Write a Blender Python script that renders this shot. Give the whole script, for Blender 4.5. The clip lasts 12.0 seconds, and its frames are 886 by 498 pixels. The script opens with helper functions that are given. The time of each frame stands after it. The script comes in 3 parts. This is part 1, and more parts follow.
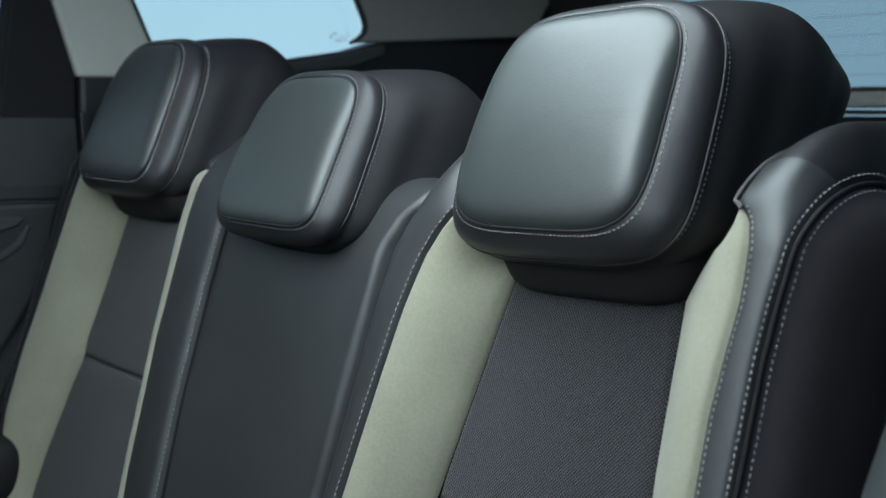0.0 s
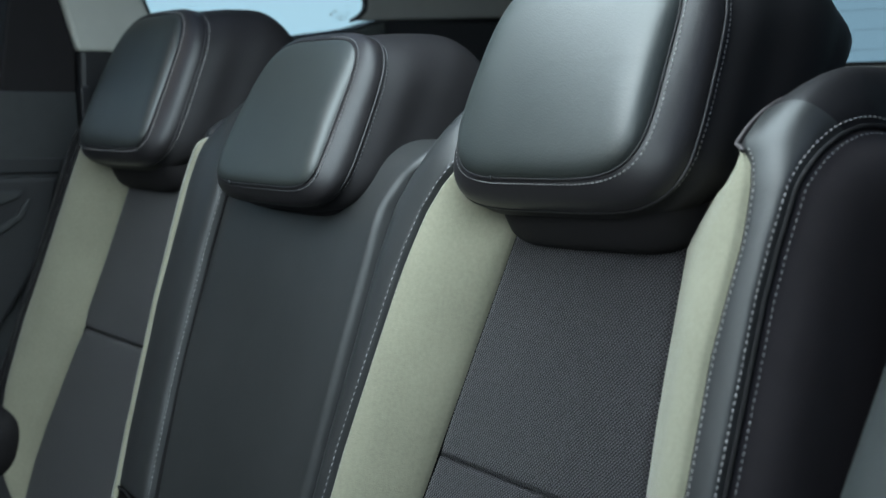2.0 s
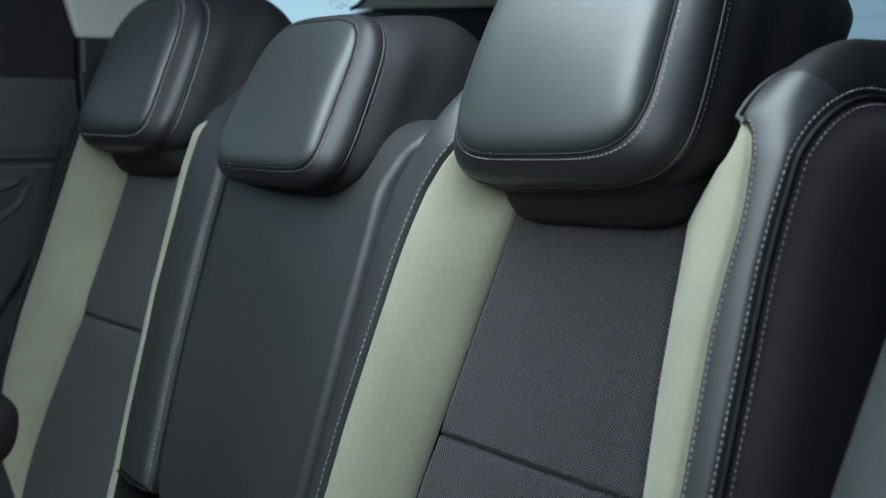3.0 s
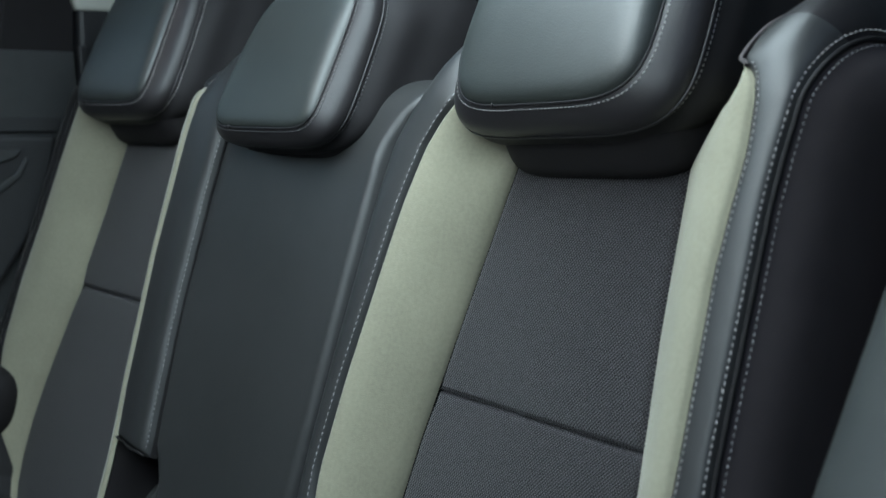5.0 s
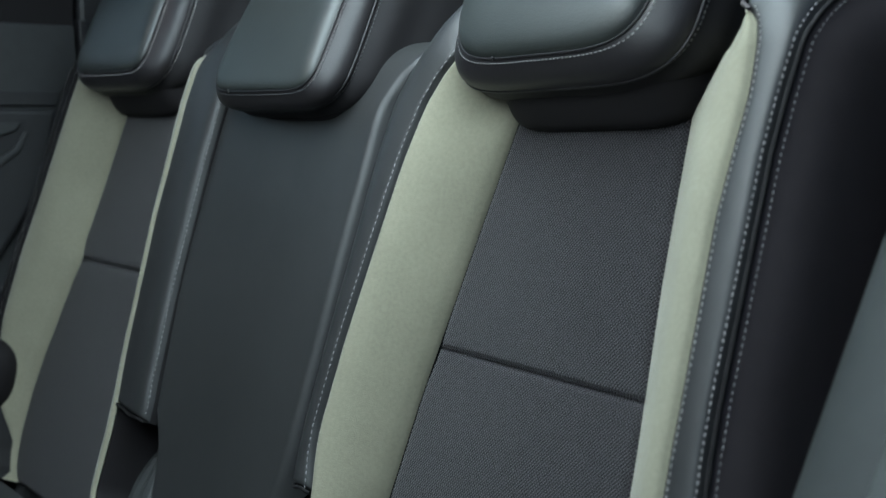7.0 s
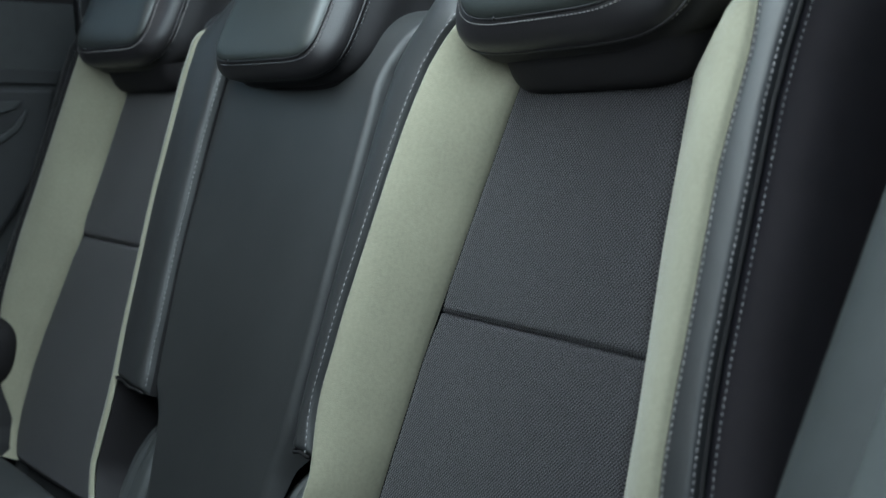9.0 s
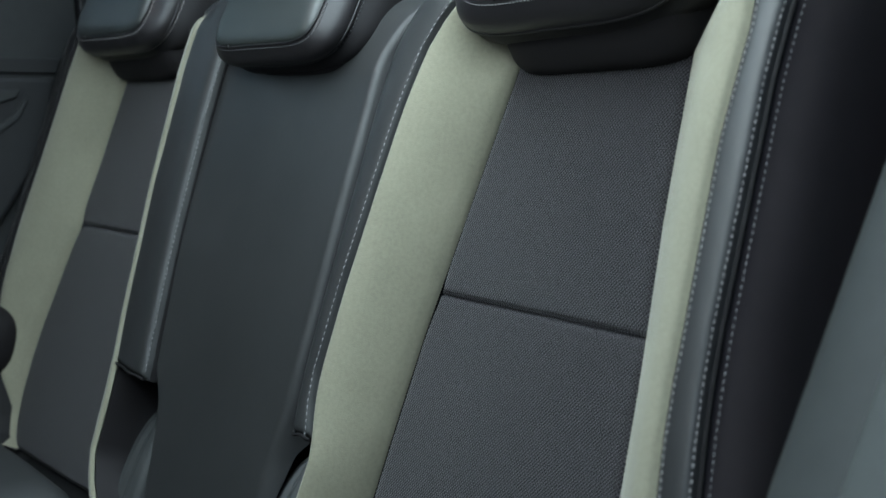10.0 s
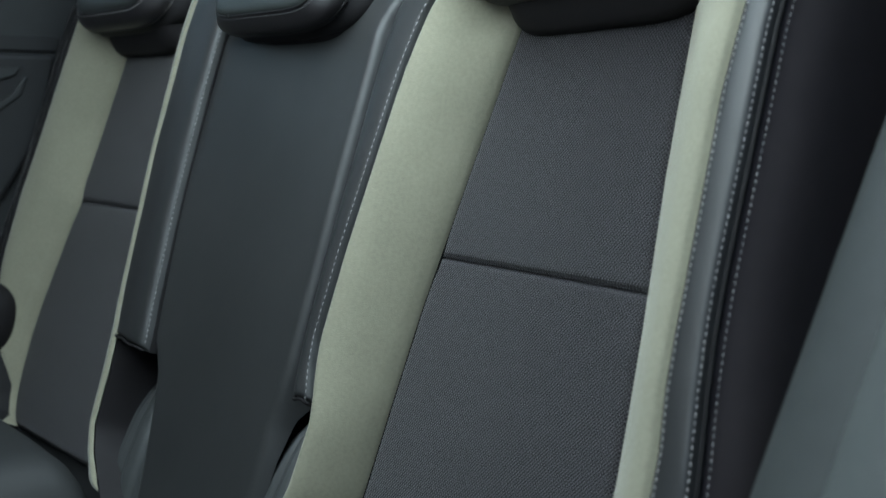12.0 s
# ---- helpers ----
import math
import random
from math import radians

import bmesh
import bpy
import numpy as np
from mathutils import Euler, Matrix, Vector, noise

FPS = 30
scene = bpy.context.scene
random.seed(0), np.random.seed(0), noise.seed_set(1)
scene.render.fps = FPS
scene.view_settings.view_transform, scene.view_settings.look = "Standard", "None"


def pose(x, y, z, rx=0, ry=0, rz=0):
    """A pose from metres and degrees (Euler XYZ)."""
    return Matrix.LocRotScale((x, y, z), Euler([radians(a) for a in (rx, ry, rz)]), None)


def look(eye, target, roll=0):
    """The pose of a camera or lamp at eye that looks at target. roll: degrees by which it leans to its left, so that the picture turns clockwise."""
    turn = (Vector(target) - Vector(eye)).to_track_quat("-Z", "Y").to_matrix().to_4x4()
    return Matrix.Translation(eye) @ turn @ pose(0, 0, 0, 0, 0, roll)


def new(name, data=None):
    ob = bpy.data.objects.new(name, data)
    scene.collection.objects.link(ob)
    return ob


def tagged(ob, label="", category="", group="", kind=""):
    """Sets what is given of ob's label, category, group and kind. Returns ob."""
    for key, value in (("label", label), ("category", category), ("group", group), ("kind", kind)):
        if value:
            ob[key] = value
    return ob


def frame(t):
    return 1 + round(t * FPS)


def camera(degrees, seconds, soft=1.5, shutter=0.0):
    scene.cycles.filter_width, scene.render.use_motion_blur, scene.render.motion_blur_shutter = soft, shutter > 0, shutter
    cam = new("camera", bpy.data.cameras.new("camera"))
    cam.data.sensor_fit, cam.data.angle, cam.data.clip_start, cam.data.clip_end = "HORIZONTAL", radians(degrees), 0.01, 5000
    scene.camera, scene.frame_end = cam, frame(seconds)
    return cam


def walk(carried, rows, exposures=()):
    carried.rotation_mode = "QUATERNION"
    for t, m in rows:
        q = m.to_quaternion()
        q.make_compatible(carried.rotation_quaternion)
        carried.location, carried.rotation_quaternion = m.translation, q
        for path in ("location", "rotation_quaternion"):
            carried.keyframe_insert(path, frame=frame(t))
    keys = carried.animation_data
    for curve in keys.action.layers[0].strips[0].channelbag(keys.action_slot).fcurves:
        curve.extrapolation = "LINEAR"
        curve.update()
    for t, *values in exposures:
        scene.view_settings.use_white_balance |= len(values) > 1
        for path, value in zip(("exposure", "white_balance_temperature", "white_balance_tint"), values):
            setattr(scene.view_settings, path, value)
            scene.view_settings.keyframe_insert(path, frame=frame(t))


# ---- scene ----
cam = camera(38.5, 12.0)
ROWS = [
    (0.0, 1.1535, -0.6548, 1.3432, 83.59, 0.00, 52.69),
    (0.5, 1.1540, -0.6550, 1.3330, 83.63, 0.00, 52.70),
    (1.0, 1.1544, -0.6555, 1.3230, 83.64, 0.00, 52.70),
    (1.5, 1.1551, -0.6565, 1.3134, 83.64, 0.00, 52.69),
    (2.0, 1.1556, -0.6572, 1.3035, 83.64, 0.00, 52.69),
    (2.5, 1.1550, -0.6572, 1.2940, 83.64, 0.00, 52.68),
    (3.0, 1.1551, -0.6572, 1.2845, 83.63, 0.00, 52.68),
    (5.0, 1.1530, -0.6567, 1.2462, 83.58, 0.00, 52.66),
    (5.5, 1.1526, -0.6567, 1.2367, 83.57, 0.00, 52.66),
    (6.0, 1.1525, -0.6569, 1.2269, 83.56, 0.00, 52.66),
    (6.5, 1.1526, -0.6568, 1.2178, 83.56, 0.00, 52.67),
    (7.0, 1.1531, -0.6568, 1.2094, 83.55, 0.00, 52.68),
    (9.0, 1.1531, -0.6570, 1.1776, 83.58, 0.00, 52.70),
    (9.5, 1.1535, -0.6573, 1.1699, 83.57, 0.00, 52.71),
    (10.0, 1.1537, -0.6575, 1.1623, 83.57, 0.00, 52.70),
    (10.5, 1.1534, -0.6575, 1.1545, 83.56, 0.00, 52.71),
    (11.0, 1.1535, -0.6575, 1.1465, 83.56, 0.00, 52.71),
    (11.5, 1.1530, -0.6573, 1.1383, 83.57, 0.00, 52.71),
    (12.0, 1.1525, -0.6573, 1.1300, 83.59, 0.00, 52.71),
]
walk(cam, [(t, pose(x, y, z, rx, ry, rz)) for t, x, y, z, rx, ry, rz in ROWS])

cam.data.dof.use_dof, cam.data.dof.focus_distance, cam.data.dof.aperture_fstop = True, 1.12, 7.0

# ---- light ----
scene.view_settings.exposure = 0.0
SUN_TURN, SUN_UP = radians(200), radians(38)
world = bpy.data.worlds.new("sky")
scene.world = world
world.use_nodes = True
wn = world.node_tree.nodes
sky = wn.new("ShaderNodeTexSky")
sky.sky_type, sky.sun_disc, sky.sun_elevation, sky.sun_rotation = "NISHITA", False, SUN_UP, SUN_TURN
world.node_tree.links.new(sky.outputs["Color"], wn["Background"].inputs["Color"])
wn["Background"].inputs["Strength"].default_value = 0.15
sun = new("sun", bpy.data.lights.new("sun", "SUN"))
sun.data.energy, sun.data.angle, sun.data.color = 1.0, radians(12), (1.0, 0.96, 0.9)
sun.matrix_world = look((0, 0, 20), (20 * math.sin(SUN_TURN), -20 * math.cos(SUN_TURN) * -1, 20 - 20 * math.tan(SUN_UP)))


def window_light(name, eye, target, wide, high, watts, colour=(0.748, 0.92, 0.985)):
    """An area lamp that gives sky light, as from a window's opening."""
    lamp = new(name, bpy.data.lights.new(name, "AREA"))
    lamp.data.shape, lamp.data.size, lamp.data.size_y = "RECTANGLE", wide, high
    lamp.data.energy, lamp.data.color = watts, colour
    lamp.matrix_world = look(eye, target)
    return lamp


window_light("windscreen_light", (0.0, -1.85, 1.52), (0.0, 0.0, 1.15), 1.25, 0.30, 1.5)
# fill lamp added high on the open side, favours the near seat
window_light("front_side_fill", (0.74, -0.93, 1.58), (0.35, 0.0, 1.05), 0.60, 0.20, 2.5)
# roof window is assumed, out of view; lamp fills only its near half
window_light("roof_window_light", (0.285, -0.44, 1.695), (0.285, -0.44, 0.0), 0.58, 1.12, 15.9)

# ---- materials ----


def material(name, colour, rough=0.5, metal=0.0, vary=0.12, scale=60.0, bump=0.15, bump_scale=400.0, depth=0.0006, sheen=0.0, spec=0.5, wear=6.0):
    """A surface with grain and slow variation at two scales, in object space."""
    m = bpy.data.materials.new(name)
    m.use_nodes = True
    n, l = m.node_tree.nodes, m.node_tree.links
    b = n["Principled BSDF"]
    b.inputs["Roughness"].default_value, b.inputs["Metallic"].default_value = rough, metal
    b.inputs["Sheen Weight"].default_value = sheen
    b.inputs["Sheen Roughness"].default_value = 0.4
    b.inputs["Specular IOR Level"].default_value = spec
    co = n.new("ShaderNodeTexCoord")
    big, fine, grain = (n.new("ShaderNodeTexNoise") for _ in range(3))
    big.inputs["Scale"].default_value, fine.inputs["Scale"].default_value, grain.inputs["Scale"].default_value = wear, scale, bump_scale
    big.inputs["Detail"].default_value = fine.inputs["Detail"].default_value = 4
    for t in (big, fine, grain):
        l.new(co.outputs["Object"], t.inputs["Vector"])
    add = n.new("ShaderNodeMath")
    add.operation = "ADD"
    l.new(big.outputs["Fac"], add.inputs[0])
    l.new(fine.outputs["Fac"], add.inputs[1])
    ramp = n.new("ShaderNodeMapRange")
    ramp.inputs["From Min"].default_value, ramp.inputs["From Max"].default_value = 0.6, 1.4
    ramp.inputs["To Min"].default_value, ramp.inputs["To Max"].default_value = 1 - vary, 1 + vary
    l.new(add.outputs[0], ramp.inputs["Value"])
    mul = n.new("ShaderNodeVectorMath")
    mul.operation = "SCALE"
    mul.inputs[0].default_value = colour
    l.new(ramp.outputs[0], mul.inputs["Scale"])
    l.new(mul.outputs[0], b.inputs["Base Color"])
    rr = n.new("ShaderNodeMapRange")
    rr.inputs["From Min"].default_value, rr.inputs["From Max"].default_value = 0.3, 0.7
    rr.inputs["To Min"].default_value, rr.inputs["To Max"].default_value = max(0.02, rough - 0.05), min(1, rough + 0.05)
    l.new(big.outputs["Fac"], rr.inputs["Value"])
    l.new(rr.outputs[0], b.inputs["Roughness"])
    bp = n.new("ShaderNodeBump")
    bp.inputs["Strength"].default_value, bp.inputs["Distance"].default_value = bump, depth
    l.new(grain.outputs["Fac"], bp.inputs["Height"])
    l.new(bp.outputs[0], b.inputs["Normal"])
    return m


def leather_material(name, colour, rough):
    """Grained leather: fine cells with soft creases."""
    m = material(name, colour, rough, vary=0.10, scale=45, bump=0.0)
    n, l = m.node_tree.nodes, m.node_tree.links
    co = n["Texture Coordinate"]
    cells, crease = n.new("ShaderNodeTexVoronoi"), n.new("ShaderNodeTexNoise")
    cells.inputs["Scale"].default_value, crease.inputs["Scale"].default_value = 700, 28
    l.new(co.outputs["Object"], cells.inputs["Vector"])
    l.new(co.outputs["Object"], crease.inputs["Vector"])
    b1, b2 = n.new("ShaderNodeBump"), n.new("ShaderNodeBump")
    b1.inputs["Strength"].default_value, b1.inputs["Distance"].default_value = 0.22, 0.0004
    b2.inputs["Strength"].default_value, b2.inputs["Distance"].default_value = 0.12, 0.002
    l.new(cells.outputs["Distance"], b1.inputs["Height"])
    l.new(crease.outputs["Fac"], b2.inputs["Height"])
    l.new(b1.outputs[0], b2.inputs["Normal"])
    l.new(b2.outputs[0], n["Principled BSDF"].inputs["Normal"])
    return m


def woven_material(name, colour, rough, step):
    """Knitted upholstery: staggered rows of raised knots, laid out in metres on the cloth."""
    m = material(name, colour, rough, vary=0.10, scale=90, bump=0.0, sheen=0.15)
    n, l = m.node_tree.nodes, m.node_tree.links
    uv, split = n.new("ShaderNodeUVMap"), n.new("ShaderNodeSeparateXYZ")
    l.new(uv.outputs[0], split.inputs[0])

    def op(kind, a, b=None):
        x = n.new("ShaderNodeMath")
        x.operation = kind
        for k, v in enumerate((a, b)):
            if isinstance(v, (int, float)):
                x.inputs[k].default_value = v
            elif v is not None:
                l.new(v, x.inputs[k])
        return x.outputs[0]
    k = 2 * math.pi / step
    wander = n.new("ShaderNodeTexNoise")
    wander.inputs["Scale"].default_value, wander.inputs["Detail"].default_value = 170, 3
    l.new(n["Texture Coordinate"].outputs["Object"], wander.inputs["Vector"])
    drift = n.new("ShaderNodeSeparateXYZ")
    l.new(wander.outputs["Color"], drift.inputs[0])
    across = op("ADD", split.outputs[0], op("MULTIPLY", drift.outputs[0], step * 0.45))
    along = op("ADD", split.outputs[1], op("MULTIPLY", drift.outputs[1], step * 0.45))
    s1 = op("SINE", op("MULTIPLY", op("ADD", across, op("MULTIPLY", along, 0.85)), k))
    s2 = op("SINE", op("MULTIPLY", op("SUBTRACT", across, op("MULTIPLY", along, 0.85)), k))
    knot = op("MULTIPLY", op("ADD", s1, s2), 0.25)
    high = op("ADD", knot, 0.5)
    bp = n.new("ShaderNodeBump")
    bp.inputs["Strength"].default_value, bp.inputs["Distance"].default_value = 1.0, step * 0.5
    l.new(high, bp.inputs["Height"])
    l.new(bp.outputs[0], n["Principled BSDF"].inputs["Normal"])
    old = n["Principled BSDF"].inputs["Base Color"].links[0].from_socket
    sc = n.new("ShaderNodeVectorMath")
    sc.operation = "SCALE"
    l.new(old, sc.inputs[0])
    fluff = n.new("ShaderNodeTexNoise")
    fluff.inputs["Scale"].default_value, fluff.inputs["Detail"].default_value = 520, 2
    l.new(n["Texture Coordinate"].outputs["Object"], fluff.inputs["Vector"])
    yarn = op("MULTIPLY", op("ADD", op("MULTIPLY", op("POWER", high, 1.9), 3.2), 0.06), op("ADD", op("MULTIPLY", fluff.outputs["Fac"], 1.6), 0.15))
    l.new(yarn, sc.inputs["Scale"])
    l.new(sc.outputs[0], n["Principled BSDF"].inputs["Base Color"])
    return m


LEATHER = leather_material("black_leather", (0.0292, 0.0297, 0.0299), 0.42)
LEATHER.node_tree.nodes["Principled BSDF"].inputs["Specular IOR Level"].default_value = 0.55
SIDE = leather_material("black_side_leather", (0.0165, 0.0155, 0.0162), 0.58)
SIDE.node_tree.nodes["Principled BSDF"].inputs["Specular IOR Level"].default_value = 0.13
BODY = leather_material("black_headrest_leather", (0.0215, 0.0198, 0.0212), 0.55)
BODY.node_tree.nodes["Principled BSDF"].inputs["Specular IOR Level"].default_value = 0.2
FOOT = leather_material("matt_black_base", (0.014, 0.0123, 0.0132), 0.7)
FOOT.node_tree.nodes["Principled BSDF"].inputs["Specular IOR Level"].default_value = 0.2
# lighter copy of SIDE, makes up for weak light on the near seat's side
SIDE_LIT = leather_material("black_side_lightened", (0.081, 0.068, 0.070), 0.65)
SIDE_LIT.node_tree.nodes["Principled BSDF"].inputs["Specular IOR Level"].default_value = 0.4
SUEDE = material("sage_suede", (0.276, 0.262, 0.195), 0.95, vary=0.13, scale=300, bump=0.7, bump_scale=900, depth=0.0005, sheen=0.35, spec=0.1, wear=16)
SUEDETHREAD = material("green_thread", (0.20, 0.20, 0.145), 0.8, vary=0.15, scale=300, bump=0.3)
FRONT = leather_material("matt_black_leather", (0.0285, 0.0322, 0.0302), 0.42)
FRONT.node_tree.nodes["Principled BSDF"].inputs["Specular IOR Level"].default_value = 0.80
GLOSS = leather_material("smooth_black_leather", (0.0210, 0.0188, 0.0203), 0.40)
GLOSS.node_tree.nodes["Principled BSDF"].inputs["Specular IOR Level"].default_value = 0.45
FABRIC = woven_material("woven_cloth", (0.0298, 0.0262, 0.0292), 0.62, 0.0031)
FABRIC.node_tree.nodes["Principled BSDF"].inputs["Specular IOR Level"].default_value = 0.38
THREAD = material("grey_thread", (0.41, 0.395, 0.385), 0.7, vary=0.15, scale=300, bump=0.3)
DULLTHREAD = material("dark_grey_thread", (0.13, 0.13, 0.135), 0.7, vary=0.15, scale=300, bump=0.3)
SEAMTHREAD = material("mid_grey_thread", (0.27, 0.27, 0.275), 0.7, vary=0.15, scale=300, bump=0.3)
CORE = material("seat_foam_cover", (0.012, 0.012, 0.013), 0.9)
PLASTIC = material("dark_plastic", (0.021, 0.0215, 0.023), 0.6, bump=0.4, bump_scale=900, depth=0.0004)
PLASTIC2 = material("grey_plastic", (0.031, 0.033, 0.034), 0.55, bump=0.4, bump_scale=900, depth=0.0004)
SIDEPLASTIC = material("soft_grey_plastic", (0.0275, 0.0315, 0.031), 0.6, vary=0.2, bump=0.6, bump_scale=900, depth=0.0004)
BLACKTRIM = material("black_trim", (0.018, 0.018, 0.020), 0.5)
PALE = material("pale_pillar_cloth", (0.50, 0.50, 0.45), 0.85, vary=0.05, bump=0.3, bump_scale=1200)
ROOFCLOTH = material("roof_lining", (0.34, 0.34, 0.32), 0.9, vary=0.05, bump=0.3, bump_scale=1200)
CARPET = material("carpet", (0.02, 0.02, 0.021), 1.0, bump=0.8, bump_scale=600, depth=0.002)
CHROME = material("brushed_metal", (0.5, 0.5, 0.5), 0.3, 1.0)
ASPHALT = material("asphalt", (0.05, 0.05, 0.05), 0.9, scale=20, bump=0.6, bump_scale=120, depth=0.004)
# paint of the added wall, pale to throw light back at the near seat
BOUNCEWALL = material("bounce_wall_paint", (0.45, 0.44, 0.43), 0.9, scale=5)
PADLEATHER = leather_material("grey_leather", (0.052, 0.055, 0.055), 0.5)
CUSHION = leather_material("dark_grey_leather", (0.022, 0.0232, 0.0235), 0.62)
SILL = material("pale_grey_plastic", (0.062, 0.069, 0.067), 0.5, bump=0.3)


def sky_material(name, colour, strength):
    """Open sky far off, paler towards its foot."""
    m = bpy.data.materials.new(name)
    m.use_nodes = True
    n, l = m.node_tree.nodes, m.node_tree.links
    b = n["Principled BSDF"]
    b.inputs["Base Color"].default_value = (0, 0, 0, 1)
    b.inputs["Emission Strength"].default_value = strength
    co, split, ramp = n.new("ShaderNodeTexCoord"), n.new("ShaderNodeSeparateXYZ"), n.new("ShaderNodeValToRGB")
    l.new(co.outputs["Generated"], split.inputs[0])
    l.new(split.outputs[2], ramp.inputs[0])
    ramp.color_ramp.elements[0].color = (*[min(1, c * 1.10 + 0.03) for c in colour], 1)
    ramp.color_ramp.elements[1].color = (*[c * 0.85 for c in colour], 1)
    l.new(ramp.outputs[0], b.inputs["Emission Color"])
    return m


SKYLIGHT = sky_material("sky_backdrop", (0.37, 0.61, 0.73), 1.05)
SKYDIM = sky_material("sky_backdrop_dim", (0.30, 0.54, 0.70), 0.55)
MARKS = material("window_mark", (0.13, 0.17, 0.20), 0.7)


def glass_material(name, tint):
    m = bpy.data.materials.new(name)
    m.use_nodes = True
    b = m.node_tree.nodes["Principled BSDF"]
    b.inputs["Base Color"].default_value = (*tint, 1)
    b.inputs["Roughness"].default_value, b.inputs["Transmission Weight"].default_value, b.inputs["IOR"].default_value = 0.0, 1.0, 1.45
    return m


GLASS = glass_material("clear_window_glass", (0.93, 0.97, 1.0))
TINTED = glass_material("tinted_window_glass", (0.45, 0.48, 0.54))

# ---- building helpers ----


def thing(name, at, label, category, group="", kind=""):
    ob = new(name)
    ob.location = at
    bpy.context.view_layer.update()
    return tagged(ob, label, category, group, kind)


def solid(name, verts, faces, mat, parent=None, label="", uv=None, smooth=True):
    """One mesh object from world places; under a thing where a parent is given."""
    me = bpy.data.meshes.new(name)
    origin = Vector((0, 0, 0))
    if parent is not None:
        origin = Vector(parent.location) if parent.parent is None else Vector(parent.parent.location) + Vector(parent.location)
    me.from_pydata([Vector(v) - origin for v in verts], [], faces)
    if uv is not None:
        layer = me.uv_layers.new(name="UVMap")
        for lp in me.loops:
            layer.data[lp.index].uv = uv[lp.vertex_index]
    me.materials.append(mat)
    for p in me.polygons:
        p.use_smooth = smooth
    me.update()
    ob = new(name, me)
    if parent is not None:
        ob.parent = parent
    if label:
        tagged(ob, label)
    return ob


def part(name, bm, mat, parent, label="", smooth=False):
    """Links a bmesh in world places as one mesh under a thing or a part."""
    me = bpy.data.meshes.new(name)
    if parent is not None:
        origin = Vector(parent.location) if parent.parent is None else Vector(parent.parent.location) + Vector(parent.location)
        bmesh.ops.translate(bm, verts=bm.verts, vec=-origin)
    bmesh.ops.recalc_face_normals(bm, faces=bm.faces)
    bm.to_mesh(me)
    bm.free()
    me.materials.append(mat)
    for p in me.polygons:
        p.use_smooth = smooth
    ob = new(name, me)
    if parent is not None:
        ob.parent = parent
    if label:
        tagged(ob, label)
    return ob


def sheet(rows, close_u=False):
    """Faces over rows of equally many places."""
    nu, nv = len(rows), len(rows[0])
    verts = [p for r in rows for p in r]
    faces = []
    for i in range(nu if close_u else nu - 1):
        for j in range(nv - 1):
            a, b = i * nv + j, ((i + 1) % nu) * nv + j
            faces.append((a, b, b + 1, a + 1))
    return verts, faces


def spread(n):
    """n steps from 0 to 1, crowded towards both ends."""
    return [0.5 - 0.5 * math.cos(math.pi * i / (n - 1)) for i in range(n)]


def table(z, pairs):
    return float(np.interp(z, [p[0] for p in pairs], [p[1] for p in pairs]))


def tube(name, pts, r, mat, parent, label="", sides=8):
    """A round cord along places."""
    pts = [Vector(p) for p in pts]
    rows = []
    for i, p in enumerate(pts):
        d = (pts[min(i + 1, len(pts) - 1)] - pts[max(i - 1, 0)]).normalized()
        a = d.cross(Vector((0.31, 0.87, 0.38))).normalized()
        b = d.cross(a)
        rows.append([p + r * (math.cos(2 * math.pi * k / sides) * a + math.sin(2 * math.pi * k / sides) * b) for k in range(sides + 1)])
    v, f = sheet(rows)
    return solid(name, v, f, mat, parent, label)


def stitches(name, pts, normals, parent, pitch=0.0060, long=0.0034, r=0.0007, lift=0.0001, label="pale grey stitching", mat=None):
    """A row of thread stitches along places: each one a small arched bead."""
    P = [Vector(p) for p in pts]
    N = [Vector(q) for q in normals]
    run = [0.0]
    for a, b in zip(P, P[1:]):
        run.append(run[-1] + (b - a).length)
    verts, faces = [], []
    k, s = 0, pitch / 2
    rnd = random.Random(7)
    while s < run[-1] - pitch / 2:
        while run[k + 1] < s:
            k += 1
        w = (s - run[k]) / max(1e-9, run[k + 1] - run[k])
        c, nn = P[k].lerp(P[k + 1], w), N[k].lerp(N[k + 1], w).normalized()
        d = (P[k + 1] - P[k]).normalized()
        side = d.cross(nn).normalized()
        L = long * (0.92 + 0.16 * rnd.random())
        base = len(verts)
        for q, h, wd in ((-0.5, -0.3, 0.5), (-0.3, 0.75, 1.0), (0.3, 0.75, 1.0), (0.5, -0.3, 0.5)):
            o = c + nn * (lift + r * h) + d * (L * q) + side * (rnd.random() - 0.5) * r * 0.4
            verts += [o + side * r * wd, o + nn * r * wd, o - side * r * wd]
        for i in range(3):
            for j in range(2):
                a = base + 3 * i + j
                faces.append((a, a + 3, a + 4, a + 1))
        s += pitch
    if not verts:
        return None
    ob = solid(name, verts, faces, mat or THREAD, parent, label)
    return tagged(ob, kind="stuff")


